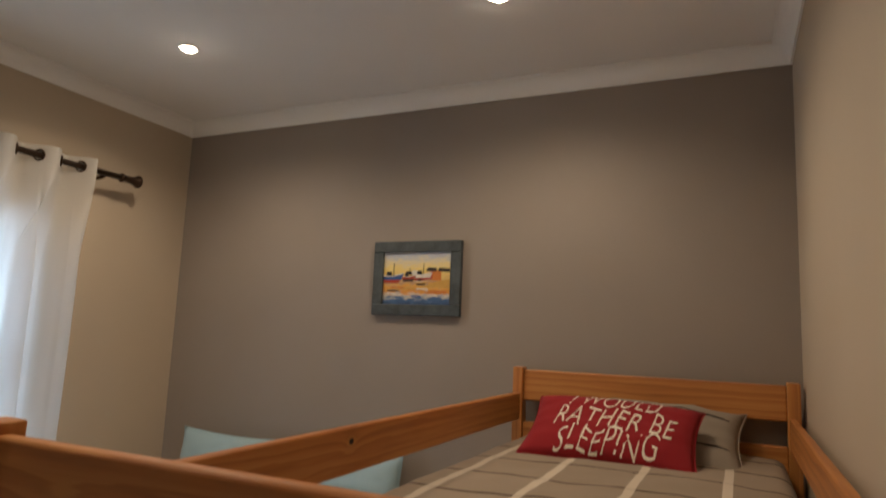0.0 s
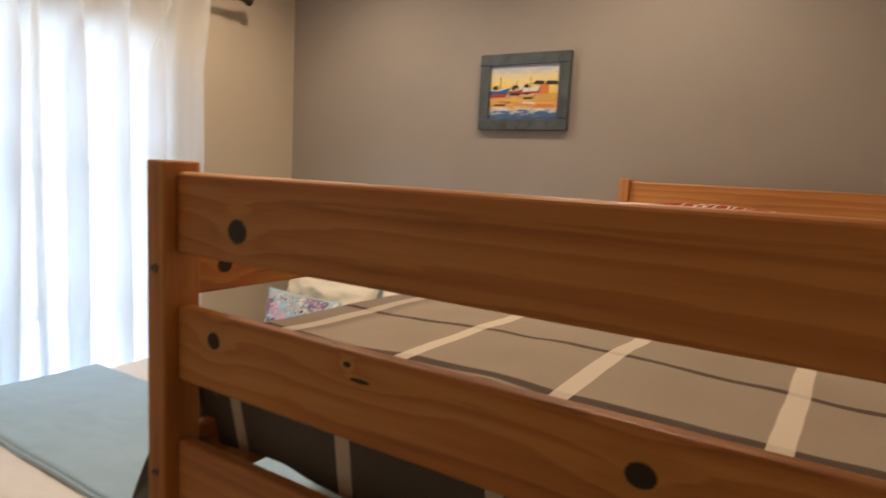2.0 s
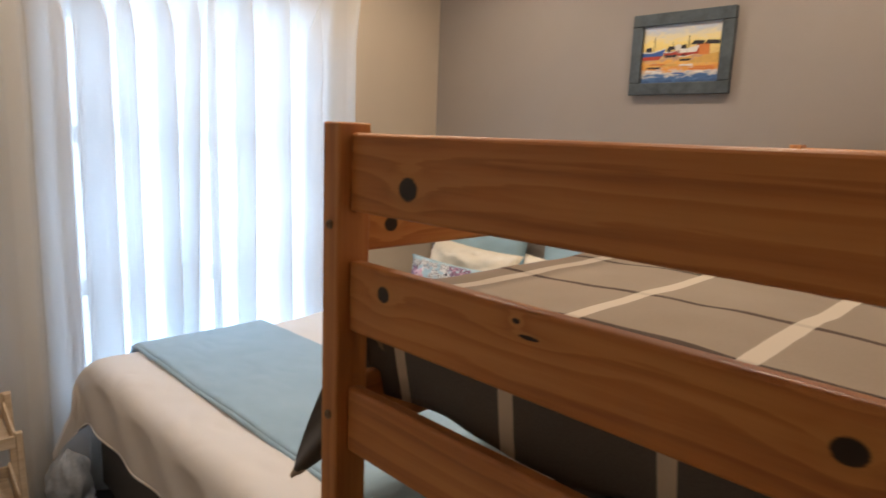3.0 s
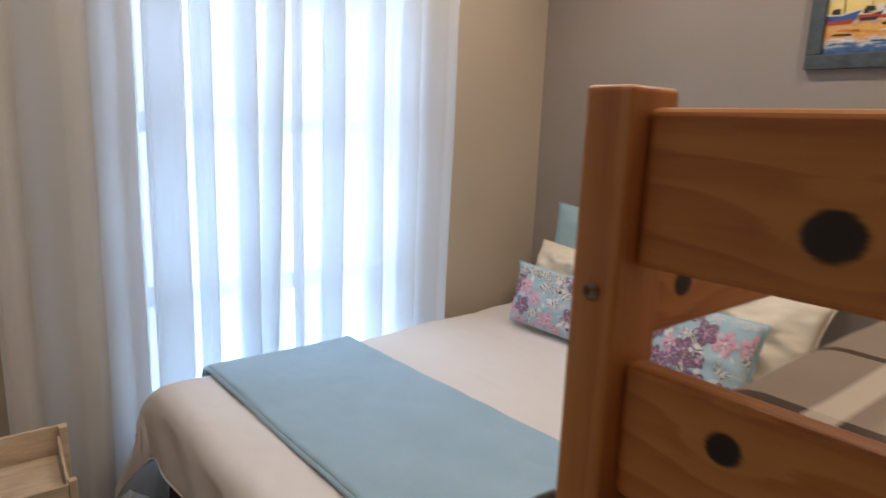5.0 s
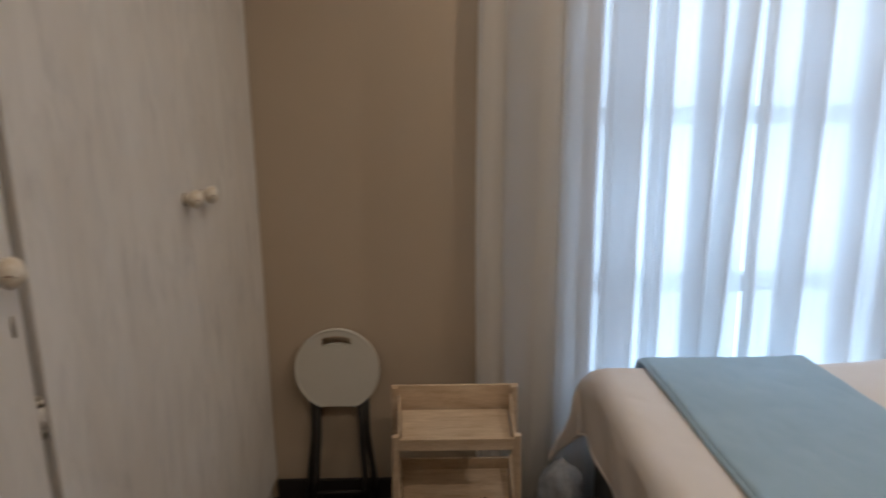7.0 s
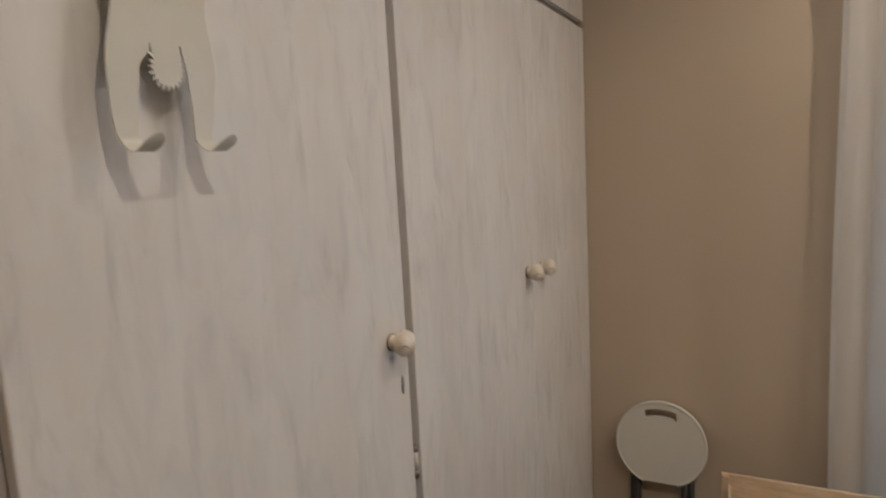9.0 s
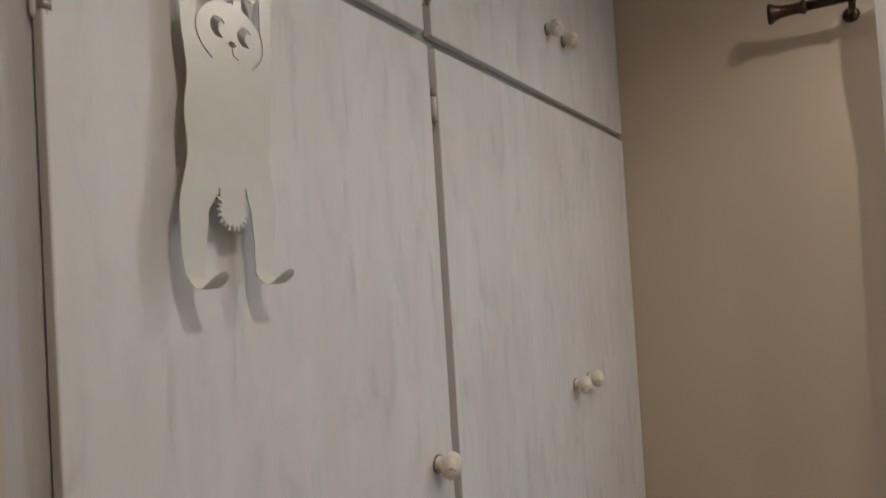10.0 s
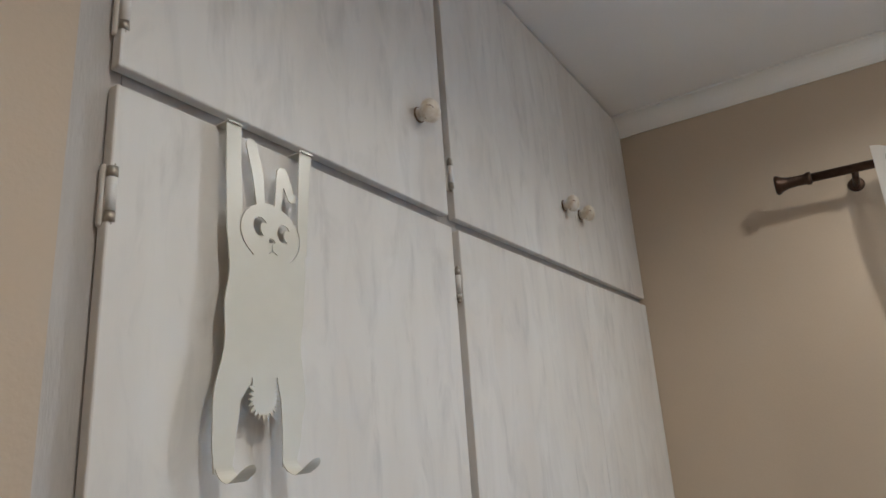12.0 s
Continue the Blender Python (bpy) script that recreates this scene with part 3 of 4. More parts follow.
        grid = [[bm.verts.new((x + w * e, y + dy, z)) for e, dy in ((-1, 0), (1, 0), (1, 0.0016), (-1, 0.0016))] for x, y, z, w in rows]
        for p, q in zip(grid, grid[1:]):
            for i in range(4):
                bm.faces.new((p[i], p[(i + 1) % 4], q[(i + 1) % 4], q[i]))
        bm.faces.new(grid[0])
        bm.faces.new(grid[-1])
    ob = link("rabbit_door_hook", bm, ENAMEL)
    ob.location = (0.008, -0.4835, 0)
    tagged(ob, "flat white enamelled metal rabbit-shaped hook hanging over the cupboard door", "door hook")


rabbit()


# ---- curtains ----
ROD_X, ROD_Z = -2.765, 2.392


def curtain_rod():
    r = thing("curtain_rod", (ROD_X, 1.147, ROD_Z), "dark bronze curtain rod with flared ends over the window", "curtain rod")
    part("rod", tube([(0, -1.045, 0), (0, 1.045, 0)], 0.0145, 16), BRONZE, r, "", True)
    for s in (-1, 1):
        f = part("finial", lathe([(0.0155, 0.0), (0.0215, 0.003), (0.0215, 0.013), (0.0175, 0.019), (0.0165, 0.040), (0.0190, 0.070), (0.0255, 0.088), (0.0325, 0.097), (0.0325, 0.104), (0.0260, 0.108)], 20), BRONZE, r, "flared turned end", True)
        f.matrix_basis = pose(0, s * 1.035, 0, -90 * s, 0, 0)
        y = -0.918 if s < 0 else 0.945
        part("bracket", tube([(0, y, -0.014), (-0.03, y, -0.022), (-0.08, y, -0.022), (-0.108, y, -0.022)], 0.010, 10), BRONZE, r, "", True)
        b = part("bracket_plate", lathe([(0.024, 0.0), (0.024, 0.005), (0.018, 0.009)], 20), BRONZE, r, "", True)
        b.matrix_basis = pose(-0.1145, y, -0.022, 0, 90, 0)


curtain_rod()


def curtain(folds, eyelets, slant=0.0, group="window curtains"):
    """folds: places along the wall and their depth before the rod, from one hem to the other."""
    y0, y1 = folds[0][0], folds[-1][0]
    root = thing("curtain", (ROD_X, (y0 + y1) / 2, 0), "floor-length white eyelet curtain glowing with daylight", "curtain", group)
    mid = (y0 + y1) / 2
    z0, z1 = 0.015, ROD_Z + 0.045
    pts = [Vector(p) for p in folds]
    run = [0.0]
    for p, q in zip(pts, pts[1:]):
        run.append(run[-1] + (q - p).length)

    def place(u):
        """The fold line at a share of its length, rounded at its turns."""
        s = u * run[-1]
        for i in range(len(pts) - 1):
            if s <= run[i + 1] or i == len(pts) - 2:
                k = (s - run[i]) / (run[i + 1] - run[i])
                a, p, q, b = pts[max(i - 1, 0)], pts[i], pts[i + 1], pts[min(i + 2, len(pts) - 1)]
                bent = 0.5 * (2 * p + (q - a) * k + (2 * a - 5 * p + 4 * q - b) * k * k + (3 * p - a - 3 * q + b) * k ** 3)
                return 0.5 * bent + 0.5 * (p + (q - p) * k)

    line = [place(i / 400) for i in range(401)]

    def f(u, v):
        z = z1 + (z0 - z1) * v
        p = line[round(u * 400)]
        loose = min(1.0, max(0.0, (v - 0.03) / 0.20))
        loose = loose * loose * (3 - 2 * loose)
        x = 0.045 * math.cos(math.pi * u * eyelets) * (1 - loose) + loose * (p.y * (1.0 + 0.25 * noise.noise((p.x * 4, v * 1.5, 2))) + 0.005 * noise.noise((p.x * 22, v * 2.2, 7)))
        y = (y0 + u * (y1 - y0)) * (1 - loose) + p.x * loose
        y += slant * math.exp(-((y - 1.150) / 0.055) ** 2) * (v - 0.42) + 0.012 * loose * noise.noise((y * 5, v * 1.8, 4))
        return Vector((x, y - mid, z))

    cl = part("cloth", sheet(400, 44, f), CURTAIN, root, "", True)
    for i in range(eyelets):
        u = (i + 0.5) / eyelets
        p = f(u, 0.02)
        bm = bmesh.new()
        n, m2 = 24, 8
        ring = [[bm.verts.new(((0.0225 + 0.0045 * math.cos(2 * math.pi * b / m2)) * math.cos(2 * math.pi * a / n), 0.0045 * math.sin(2 * math.pi * b / m2),
                               (0.0225 + 0.0045 * math.cos(2 * math.pi * b / m2)) * math.sin(2 * math.pi * a / n))) for b in range(m2)] for a in range(n)]
        for a in range(n):
            for b in range(m2):
                bm.faces.new((ring[a][b], ring[(a + 1) % n][b], ring[(a + 1) % n][(b + 1) % m2], ring[a][(b + 1) % m2]))
        e = part("eyelet", bm, BRONZE, root, "dark bronze eyelet", True)
        e.matrix_basis = pose(0, p.y, ROD_Z, 0, 0, 25 if i % 2 else -25)


curtain([(0.280, 0.000), (0.292, 0.045), (0.330, 0.035), (0.372, -0.030), (0.420, 0.005), (0.480, 0.045), (0.535, 0.020), (0.570, -0.035), (0.628, 0.010), (0.680, 0.045),
         (0.662, 0.005), (0.675, -0.040), (0.712, -0.030), (0.825, 0.040), (0.828, 0.010), (0.730, -0.015), (0.740, -0.045), (0.865, -0.040), (0.922, 0.025), (0.926, 0.005),
         (0.872, -0.015), (0.880, -0.045), (1.000, -0.030), (1.076, 0.045), (1.080, 0.020), (1.026, -0.010), (1.030, -0.045), (1.115, -0.035), (1.166, 0.050), (1.170, 0.020),
         (1.130, -0.015), (1.140, -0.045), (1.236, -0.025)], 10, -0.12)
curtain([(1.232, -0.010), (1.236, 0.035), (1.252, 0.042), (1.254, 0.000), (1.246, -0.035), (1.345, -0.028), (1.425, 0.045), (1.430, 0.015), (1.365, -0.010), (1.370, -0.045),
         (1.500, -0.032), (1.560, 0.000), (1.614, 0.040), (1.618, 0.015), (1.560, -0.030), (1.680, -0.020), (1.790, 0.045), (1.795, 0.015), (1.715, -0.010), (1.720, -0.042),
         (1.850, -0.020), (1.930, 0.035), (1.985, 0.030), (2.020, -0.020)], 8)


# ---- painting ----
def painting():
    p = thing("framed_painting", (-1.361, Y1 - 0.002, 1.943), "small harbour painting in a weathered slate-blue wooden frame", "painting")
    w, h, fw = 0.227, 0.174, 0.052
    for a, b, c, d in ((-w, w, h - fw, h), (-w, w, -h, -h + fw), (-w, -w + fw, -h + fw, h - fw), (w - fw, w, -h + fw, h - fw)):
        part("frame_board", block(a + 0.0005, b - 0.0005, -0.028, 0, c + 0.0005, d - 0.0005, 0.003), FRAMEW, p)
    m, nt, bsdf = blank("oil_paint_harbour", 0.55)
    sep = nt.nodes.new("ShaderNodeSeparateXYZ")
    vec = coords(nt)
    nt.links.new(vec, sep.inputs[0])
    dab = noisy(nt, coords(nt, (1, 1, 2.6)), 26, 3, 0.6, 0.6)
    hgt = maths(nt, "ADD", maths(nt, "DIVIDE", maths(nt, "ADD", sep.outputs[2], 0.123), 0.246), maths(nt, "MULTIPLY", maths(nt, "SUBTRACT", dab, 0.5), 0.34))
    col = ramp(nt, hgt, [(0.02, (0.03, 0.07, 0.17)), (0.10, (0.06, 0.13, 0.28)), (0.17, (0.55, 0.50, 0.44)), (0.24, (0.62, 0.26, 0.04)), (0.33, (0.68, 0.38, 0.07)),
                         (0.42, (0.42, 0.26, 0.17)), (0.52, (0.70, 0.50, 0.16)), (0.68, (0.78, 0.60, 0.19)), (0.82, (0.66, 0.58, 0.40)), (0.94, (0.45, 0.48, 0.55))])
    nt.links.new(col, bsdf.inputs["Base Color"])
    bumped(nt, bsdf, dab, 0.5, 0.002)
    part("canvas", block(-w + fw - 0.001, w - fw + 0.001, -0.014, -0.004, -h + fw - 0.001, h - fw + 0.001), m, p, "oil painting of boats on an orange shore")
    tones = {"blue": (0.035, 0.10, 0.33), "red": (0.40, 0.045, 0.02), "white": (0.72, 0.68, 0.62), "dark": (0.025, 0.02, 0.02), "orange": (0.62, 0.20, 0.03), "ochre": (0.62, 0.36, 0.07)}
    paint = {k: surface("oil_paint_" + k, tuple(c * 0.8 for c in v), v, 0.5, broad=60, fine=200, bump=0.5) for k, v in tones.items()}

    def dabs(name, tone, pts, lift=0.001):
        bm = bmesh.new()
        lo = [bm.verts.new((x, -0.0142, z)) for x, z in pts]
        hi = [bm.verts.new((x, -0.0142 - lift, z)) for x, z in pts]
        n = len(pts)
        bm.faces.new(hi)
        for i in range(n):
            bm.faces.new((lo[i], lo[(i + 1) % n], hi[(i + 1) % n], hi[i]))
        part(name, bm, paint[tone], p)

    def boat(x, z, s, hull, keel):
        dabs("boat_keel", keel, [(x - 0.030 * s, z - 0.016 * s), (x + 0.022 * s, z - 0.016 * s), (x + 0.034 * s, z - 0.002 * s), (x - 0.034 * s, z - 0.004 * s)])
        dabs("boat_hull", hull, [(x - 0.034 * s, z - 0.006 * s), (x + 0.033 * s, z - 0.005 * s), (x + 0.042 * s, z + 0.014 * s), (x, z + 0.004 * s), (x - 0.038 * s, z + 0.006 * s)], 0.0015)
        dabs("boat_rail", "white", [(x - 0.038 * s, z + 0.006 * s), (x, z + 0.004 * s), (x + 0.042 * s, z + 0.014 * s), (x + 0.042 * s, z + 0.017 * s), (x, z + 0.008 * s), (x - 0.038 * s, z + 0.010 * s)], 0.002)
        dabs("boat_cabin", "dark", [(x - 0.022 * s, z + 0.009 * s), (x - 0.002 * s, z + 0.007 * s), (x - 0.004 * s, z + 0.022 * s), (x - 0.020 * s, z + 0.020 * s)], 0.0022)
        dabs("mast", "dark", [(x + 0.004 * s, z + 0.008 * s), (x + 0.0056 * s, z + 0.008 * s), (x + 0.0056 * s, z + 0.05 * s), (x + 0.004 * s, z + 0.05 * s)], 0.002)

    boat(-0.128, 0.000, 1.45, "blue", "red")
    dabs("far_roof", "dark", [(-0.062, 0.018), (-0.022, 0.016), (-0.028, 0.030), (-0.052, 0.032)], 0.0012)
    dabs("far_wall", "white", [(-0.030, 0.016), (0.012, 0.014), (0.010, 0.032), (-0.012, 0.038), (-0.028, 0.030)], 0.0010)
    boat(-0.040, 0.000, 0.95, "red", "dark")
    boat(0.030, 0.008, 1.25, "white", "red")
    dabs("shed", "orange", [(0.080, -0.010), (0.128, -0.012), (0.126, 0.036), (0.084, 0.038)])
    dabs("shed_side", "red", [(0.066, -0.006), (0.081, -0.008), (0.084, 0.036), (0.070, 0.030)], 0.0012)
    dabs("shed_roof", "dark", [(0.046, 0.034), (0.102, 0.032), (0.104, 0.046), (0.062, 0.050)], 0.0018)
    dabs("shed_roof", "dark", [(0.108, 0.032), (0.170, 0.028), (0.168, 0.044), (0.116, 0.048)], 0.0018)
    dabs("hillside", "ochre", [(0.030, -0.040), (0.174, -0.046), (0.174, -0.004), (0.110, -0.012)], 0.0008)
    boat(0.026, -0.020, 0.8, "ochre", "dark")
    for x, z, ln, tone in ((-0.13, -0.074, 0.06, "white"), (-0.05, -0.050, 0.09, "ochre"), (0.03, -0.052, 0.07, "white"), (0.11, -0.062, 0.10, "orange"), (0.10, -0.070, 0.12, "orange"), (-0.10, -0.046, 0.08, "orange"), (-0.12, -0.060, 0.07, "dark"), (-0.10, -0.080, 0.05, "white"), (0.0, -0.086, 0.06, "blue"), (0.09, -0.082, 0.05, "white")):
        dabs("brush_stroke", tone, [(x - ln / 2, z), (x + ln / 2, z - 0.003), (x + ln / 2 - 0.008, z + 0.005), (x - ln / 2 + 0.01, z + 0.006)])


painting()


# ---- bunk bed ----
BX0, BX1, BY0, BY1, BTOP = -0.852, 0.184, 0.530, 2.668, 1.560


def bunk():
    b = thing("bunk_bed", ((BX0 + BX1) / 2, (BY0 + BY1) / 2, 0), "varnished orange pine bunk bed with knotty boards against the beige wall", "bunk bed")
    plain_x, plain_y, plain_z = pine("pine_across", (), 0, 2), pine("pine_lengthwise", (), 1, 2), pine("pine_upright", (), 2, 0)
    cx = (BX0 + 0.042 + BX1 - 0.042) / 2
    top = pine("pine_top_board", ((-0.679 - cx, -0.015, 0.019, 0.0165),), 0, 2)
    low = pine("pine_second_board", ((-0.726 - cx, 0.019, 0.0135, 0.0125), (-0.138 - cx, 0.011, 0.015, 0.0125), (-0.482 - cx, 0.038, 0.006, 0.0035), (-0.462 - cx, 0.022, 0.015, 0.0028)), 0, 2)
    side = pine("pine_side_rail", ((0.640 - (BY0 + BY1) / 2, -0.013, 0.014, 0.012), (1.35 - (BY0 + BY1) / 2, 0.02, 0.010, 0.007)), 1, 2)
    for px in (BX0, BX1 - 0.042):
        for py in (BY0, BY1 - 0.060):
            centred("post", px, px + 0.042, py, py + 0.060 if py < 1 else BY1, 0, BTOP + (0.010 if py > 1 else 0), 0.004, plain_z, b)
    for ya in (BY0 + 0.020, BY1 - 0.044):
        foot = ya < 1
        for z0, z1, mt in ((1.428 if foot else 1.436, 1.545 if foot else 1.560, top if foot else plain_x), (1.242, 1.352, low if foot else plain_x), (1.042, 1.150, plain_x), (0.30, 0.41, plain_x)):
            centred("board", BX0 + 0.042, BX1 - 0.042, ya, ya + 0.024, z0, z1, 0.006, mt, b)
    for xa in (BX0 + 0.009, BX1 - 0.037):
        for z0, z1, mt in ((1.362, 1.468, side) if xa < 0 else (1.345, 1.449, plain_y), (1.052, 1.158, plain_y), (0.30, 0.41, plain_y)):
            centred("side_rail", xa, xa + 0.024, BY0 + 0.060, BY1 - 0.060, z0, z1, 0.006, mt, b)
    o = b.matrix_world.translation
    for px in (BX0 + 0.021, BX1 - 0.021):
        for z in (1.407, 1.102):
            bolt = part("bolt", lathe([(0.0075, 0), (0.0075, 0.0015), (0.006, 0.0035), (0.003, 0.0038), (0.0028, 0.002)], 16), RUST, b, "small browned steel bolt head", True)
            bolt.matrix_basis = Matrix.Translation(Vector((px, BY0, z)) - o) @ pose(0, 0, 0, 90, 0, 0)
    for i in range(12):
        y = 0.70 + i * 0.16
        centred("slat", BX0 + 0.034, BX1 - 0.034, y, y + 0.07, 1.086, 1.102, 0.002, plain_x, b)


bunk()

mat_ob = link("bunk_mattress", block(-0.79, 0.125, 0.70, 2.585, 1.103, 1.255, 0.03, 3), WHITE, None, "", True)
tagged(mat_ob, "white foam mattress on the bunk slats under the duvet", "mattress")


def bunk_duvet():
    x0, x1, y0, y1, zt, r = -0.806, 0.136, 0.594, 2.585, 1.306, 0.050
    hang_f, hang_s = 0.180, 0.10

    def roll(s):
        """Distance past an edge turned into sideways and downward travel over a rounded edge."""
        if s <= -r:
            return 0.0, 0.0
        a = (s + r) / r
        if a < math.pi / 2:
            return r * math.sin(a) - (s + r), r * (1 - math.cos(a))
        return r - (s + r), r + (s + r - r * math.pi / 2)

    def flat(u, v):
        return x0 - hang_s + u * (x1 - x0 + 2 * hang_s), y0 - hang_f + v * (y1 - y0 + hang_f)

    def f(u, v):
        x, y = flat(u, v)
        dx = dz = dy = 0.0
        if x < (x0 + x1) / 2:
            a, d = roll(x0 - x)
            dx, dz = -a, d
        else:
            a, d = roll(x - x1)
            dx, dz = a, d
        a, d = roll(y0 - y)
        dy = -a
        k = max(0.0, min(1.0, (y0 + 0.02 - y) / 0.06))
        dx = dx * (1 - k) + (min(max(x, x0 - 0.034), x1) - x) * k
        dz = max(dz * (1 - k), d)
        puff = 0.008 * noise.noise((x * 4, y * 4, 0)) + 0.004 * noise.noise((x * 13, y * 11, 3))
        seat = 0.016 * math.exp(-((x + 0.3) / 0.5) ** 2)
        z = zt - dz + puff + seat
        if y < y0:
            z += 0.028 * (0.5 - (x - x0) / (x1 - x0)) * min(1, (y0 - y) / hang_f) + 0.012 * math.sin(x * 17) * (y0 - y) / hang_f
            dy += (0.030 + 0.010 * math.sin(x * 15 + 1)) * (y0 - y) / hang_f
        return Vector((x + dx, y + dy, z))

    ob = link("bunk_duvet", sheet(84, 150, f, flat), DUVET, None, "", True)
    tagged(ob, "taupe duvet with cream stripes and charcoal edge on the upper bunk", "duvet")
    m = ob.modifiers.new("cloth", "SOLIDIFY")
    m.thickness, m.offset = 0.008, -1

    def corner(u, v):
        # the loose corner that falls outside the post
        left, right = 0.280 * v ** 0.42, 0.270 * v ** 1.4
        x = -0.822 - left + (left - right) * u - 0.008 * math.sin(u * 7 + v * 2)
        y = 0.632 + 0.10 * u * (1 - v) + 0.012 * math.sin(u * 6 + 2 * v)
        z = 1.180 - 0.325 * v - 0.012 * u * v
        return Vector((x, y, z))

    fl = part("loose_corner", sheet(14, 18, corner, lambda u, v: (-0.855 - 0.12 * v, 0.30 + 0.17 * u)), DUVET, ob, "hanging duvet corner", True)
    m = fl.modifiers.new("cloth", "SOLIDIFY")
    m.thickness, m.offset = 0.010, 0


bunk_duvet()


# ---- cushions ----
def puffy(w, h, t, seed, pinch=0.05, crease=0.004):
    """Gives the places on a stuffed cushion, lying in x and z with its front towards -y."""
    def f(u, v, side):
        e = max(0.0, (1 - abs(u) ** 2.6)) ** 0.5 * max(0.0, (1 - abs(v) ** 2.6)) ** 0.5
        x = u * w / 2 * (1 - pinch * (1 - v * v) * abs(u) ** 3)
        z = v * h / 2 * (1 - pinch * (1 - u * u) * abs(v) ** 3)
        wr = crease * noise.noise((u * 3 + seed, v * 3, side)) * 2 + crease * noise.noise((u * 8, v * 8 + seed, side))
        ear = 0.012 * (abs(u) * abs(v)) ** 6 * math.sin(seed + 3 * u + 2 * v)
        return Vector((x, side * (t / 2 * e + wr * e) + ear, z))
    return f


def cushion(name, w, h, t, seed, material, at, label, group="", pinch=0.05, crease=0.004):
    f = puffy(w, h, t, seed, pinch, crease)
    root = thing(name, at, label, "pillow" if "pillow" in name else "cushion", group)
    n = 30
    bm = bmesh.new()
    for side in (-1, 1):
        g = [[bm.verts.new(f(-1 + 2 * i / n, -1 + 2 * j / n, side)) for j in range(n + 1)] for i in range(n + 1)]
        for i in range(n):
            for j in range(n):
                bm.faces.new((g[i][j], g[i + 1][j], g[i + 1][j + 1], g[i][j + 1]))
    bmesh.ops.remove_doubles(bm, verts=bm.verts, dist=0.0004)
    part("cover", bm, material, root, "", True)
    edge = [f(-1 + 2 * i / 24, 1, -1) for i in range(25)] + [f(1, 1 - 2 * i / 24, -1) for i in range(1, 25)] + [f(1 - 2 * i / 24, -1, -1) for i in range(1, 25)] + [f(-1, -1 + 2 * i / 24, -1) for i in range(1, 25)]
    part("seam", tube(edge, 0.0028, 6), material, root, "", True)
    return root, f


def wrap(f, w, h, x, z, lift=0.0022):
    """Lays a flat point of the cushion's print on its front."""
    u, v = max(-0.97, min(0.97, 2 * x / w)), max(-0.97, min(0.97, 2 * z / h))
    p = f(u, v, -1)
    return Vector((p.x, p.y - lift, p.z))


def printed(name, pts, material, root, f, w, h, lift=0.0022):
    bm = bmesh.new()
    bm.faces.new([bm.verts.new((x, 0, z)) for x, z in pts])
    bmesh.ops.triangulate(bm, faces=bm.faces)
    for v in bm.verts:
        v.co = wrap(f, w, h, v.co.x, v.co.z, lift)
    return part(name, bm, material, root)


def lettered(root, f, w, h, body, x, z, size, material):
    cu = bpy.data.curves.new("words", "FONT")
    cu.body, cu.size, cu.align_x, cu.shear, cu.space_character, cu.offset = body, size, "CENTER", 0.30, 1.05, -0.0008
    cu.resolution_u = 3
    tmp = bpy.data.objects.new("words", cu)
    me = bpy.data.meshes.new_from_object(tmp)
    bpy.data.objects.remove(tmp)
    bm = bmesh.new()
    bm.from_mesh(me)
    bmesh.ops.triangulate(bm, faces=bm.faces)
    bmesh.ops.subdivide_edges(bm, edges=[e for e in bm.edges if e.calc_length() > 0.012], cuts=1)
    for v in bm.verts:
        px, pz = v.co.x * 0.72 + x, v.co.y * (1.28 + 0.14 * math.sin(v.co.x * 41)) + z + 0.006 * math.sin(v.co.x * 37 + z * 90)
        v.co = wrap(f, w, h, px, pz, 0.0025)
    part("lettering", bm, material, root, "cream brush lettering")


red, fr = cushion("red_cushion", 0.55, 0.29, 0.12, 2.0, RED, pose(-0.390, 2.225, 1.396, -54, 1.5, -2), "red cushion with cream lettering leaning on the bunk pillow", pinch=0.07)
for words, z, sz in (("I WOULD", 0.052, 0.092), ("RATHER BE", -0.044, 0.101), ("SLEEPING", -0.137, 0.101)):
    lettered(red, fr, 0.55, 0.29, words, 0.0 if words != "RATHER BE" else 0.01, z, sz, LETTER)
gp, fg = cushion("bunk_pillow", 0.74, 0.40, 0.16, 5.0, TAUPE, pose(-0.355, 2.43, 1.365, -66, 0, 0), "taupe cotton pillow with thin brown stripes on the bunk", pinch=0.08, crease=0.008)
for zz in (-0.10, 0.08):
    printed("stripe", [(-0.33 + 0.66 * k / 20, zz - 0.004) for k in range(21)] + [(0.33 - 0.66 * k / 20, zz + 0.004) for k in range(21)], STRIPE, gp, fg, 0.74, 0.40)


# ---- double bed ----
DX0, DX1, DY0, DY1, DZ = -2.712, -1.215, 0.665, 2.675, 0.640


def double_bed():
    b = thing("double_bed_base", ((DX0 + DX1) / 2, (DY0 + DY1) / 2, 0), "charcoal upholstered double bed base under the window", "bed")
    o = b.matrix_world.translation
    part("base", block(DX0 + 0.03 - o.x, DX1 - 0.03 - o.x, DY0 + 0.04 - o.y, DY1 - o.y, 0.10, 0.36, 0.02, 3), BASE, b, "", True)
    for x in (DX0 + 0.12, DX1 - 0.12):
        for y in (DY0 + 0.14, DY1 - 0.12):
            leg = part("leg", lathe([(0.022, 0), (0.03, 0.06), (0.032, 0.1005)], 16), BLACK, b, "", True)
            leg.location = (x - o.x, y - o.y, 0)
    mt = link("double_mattress", block(DX0 + 0.03, DX1 - 0.03, DY0 + 0.035, DY1, 0.361, 0.612, 0.05, 4), WHITE, None, "", True)
    tagged(mt, "thick white mattress on the double bed base", "mattress")


double_bed()


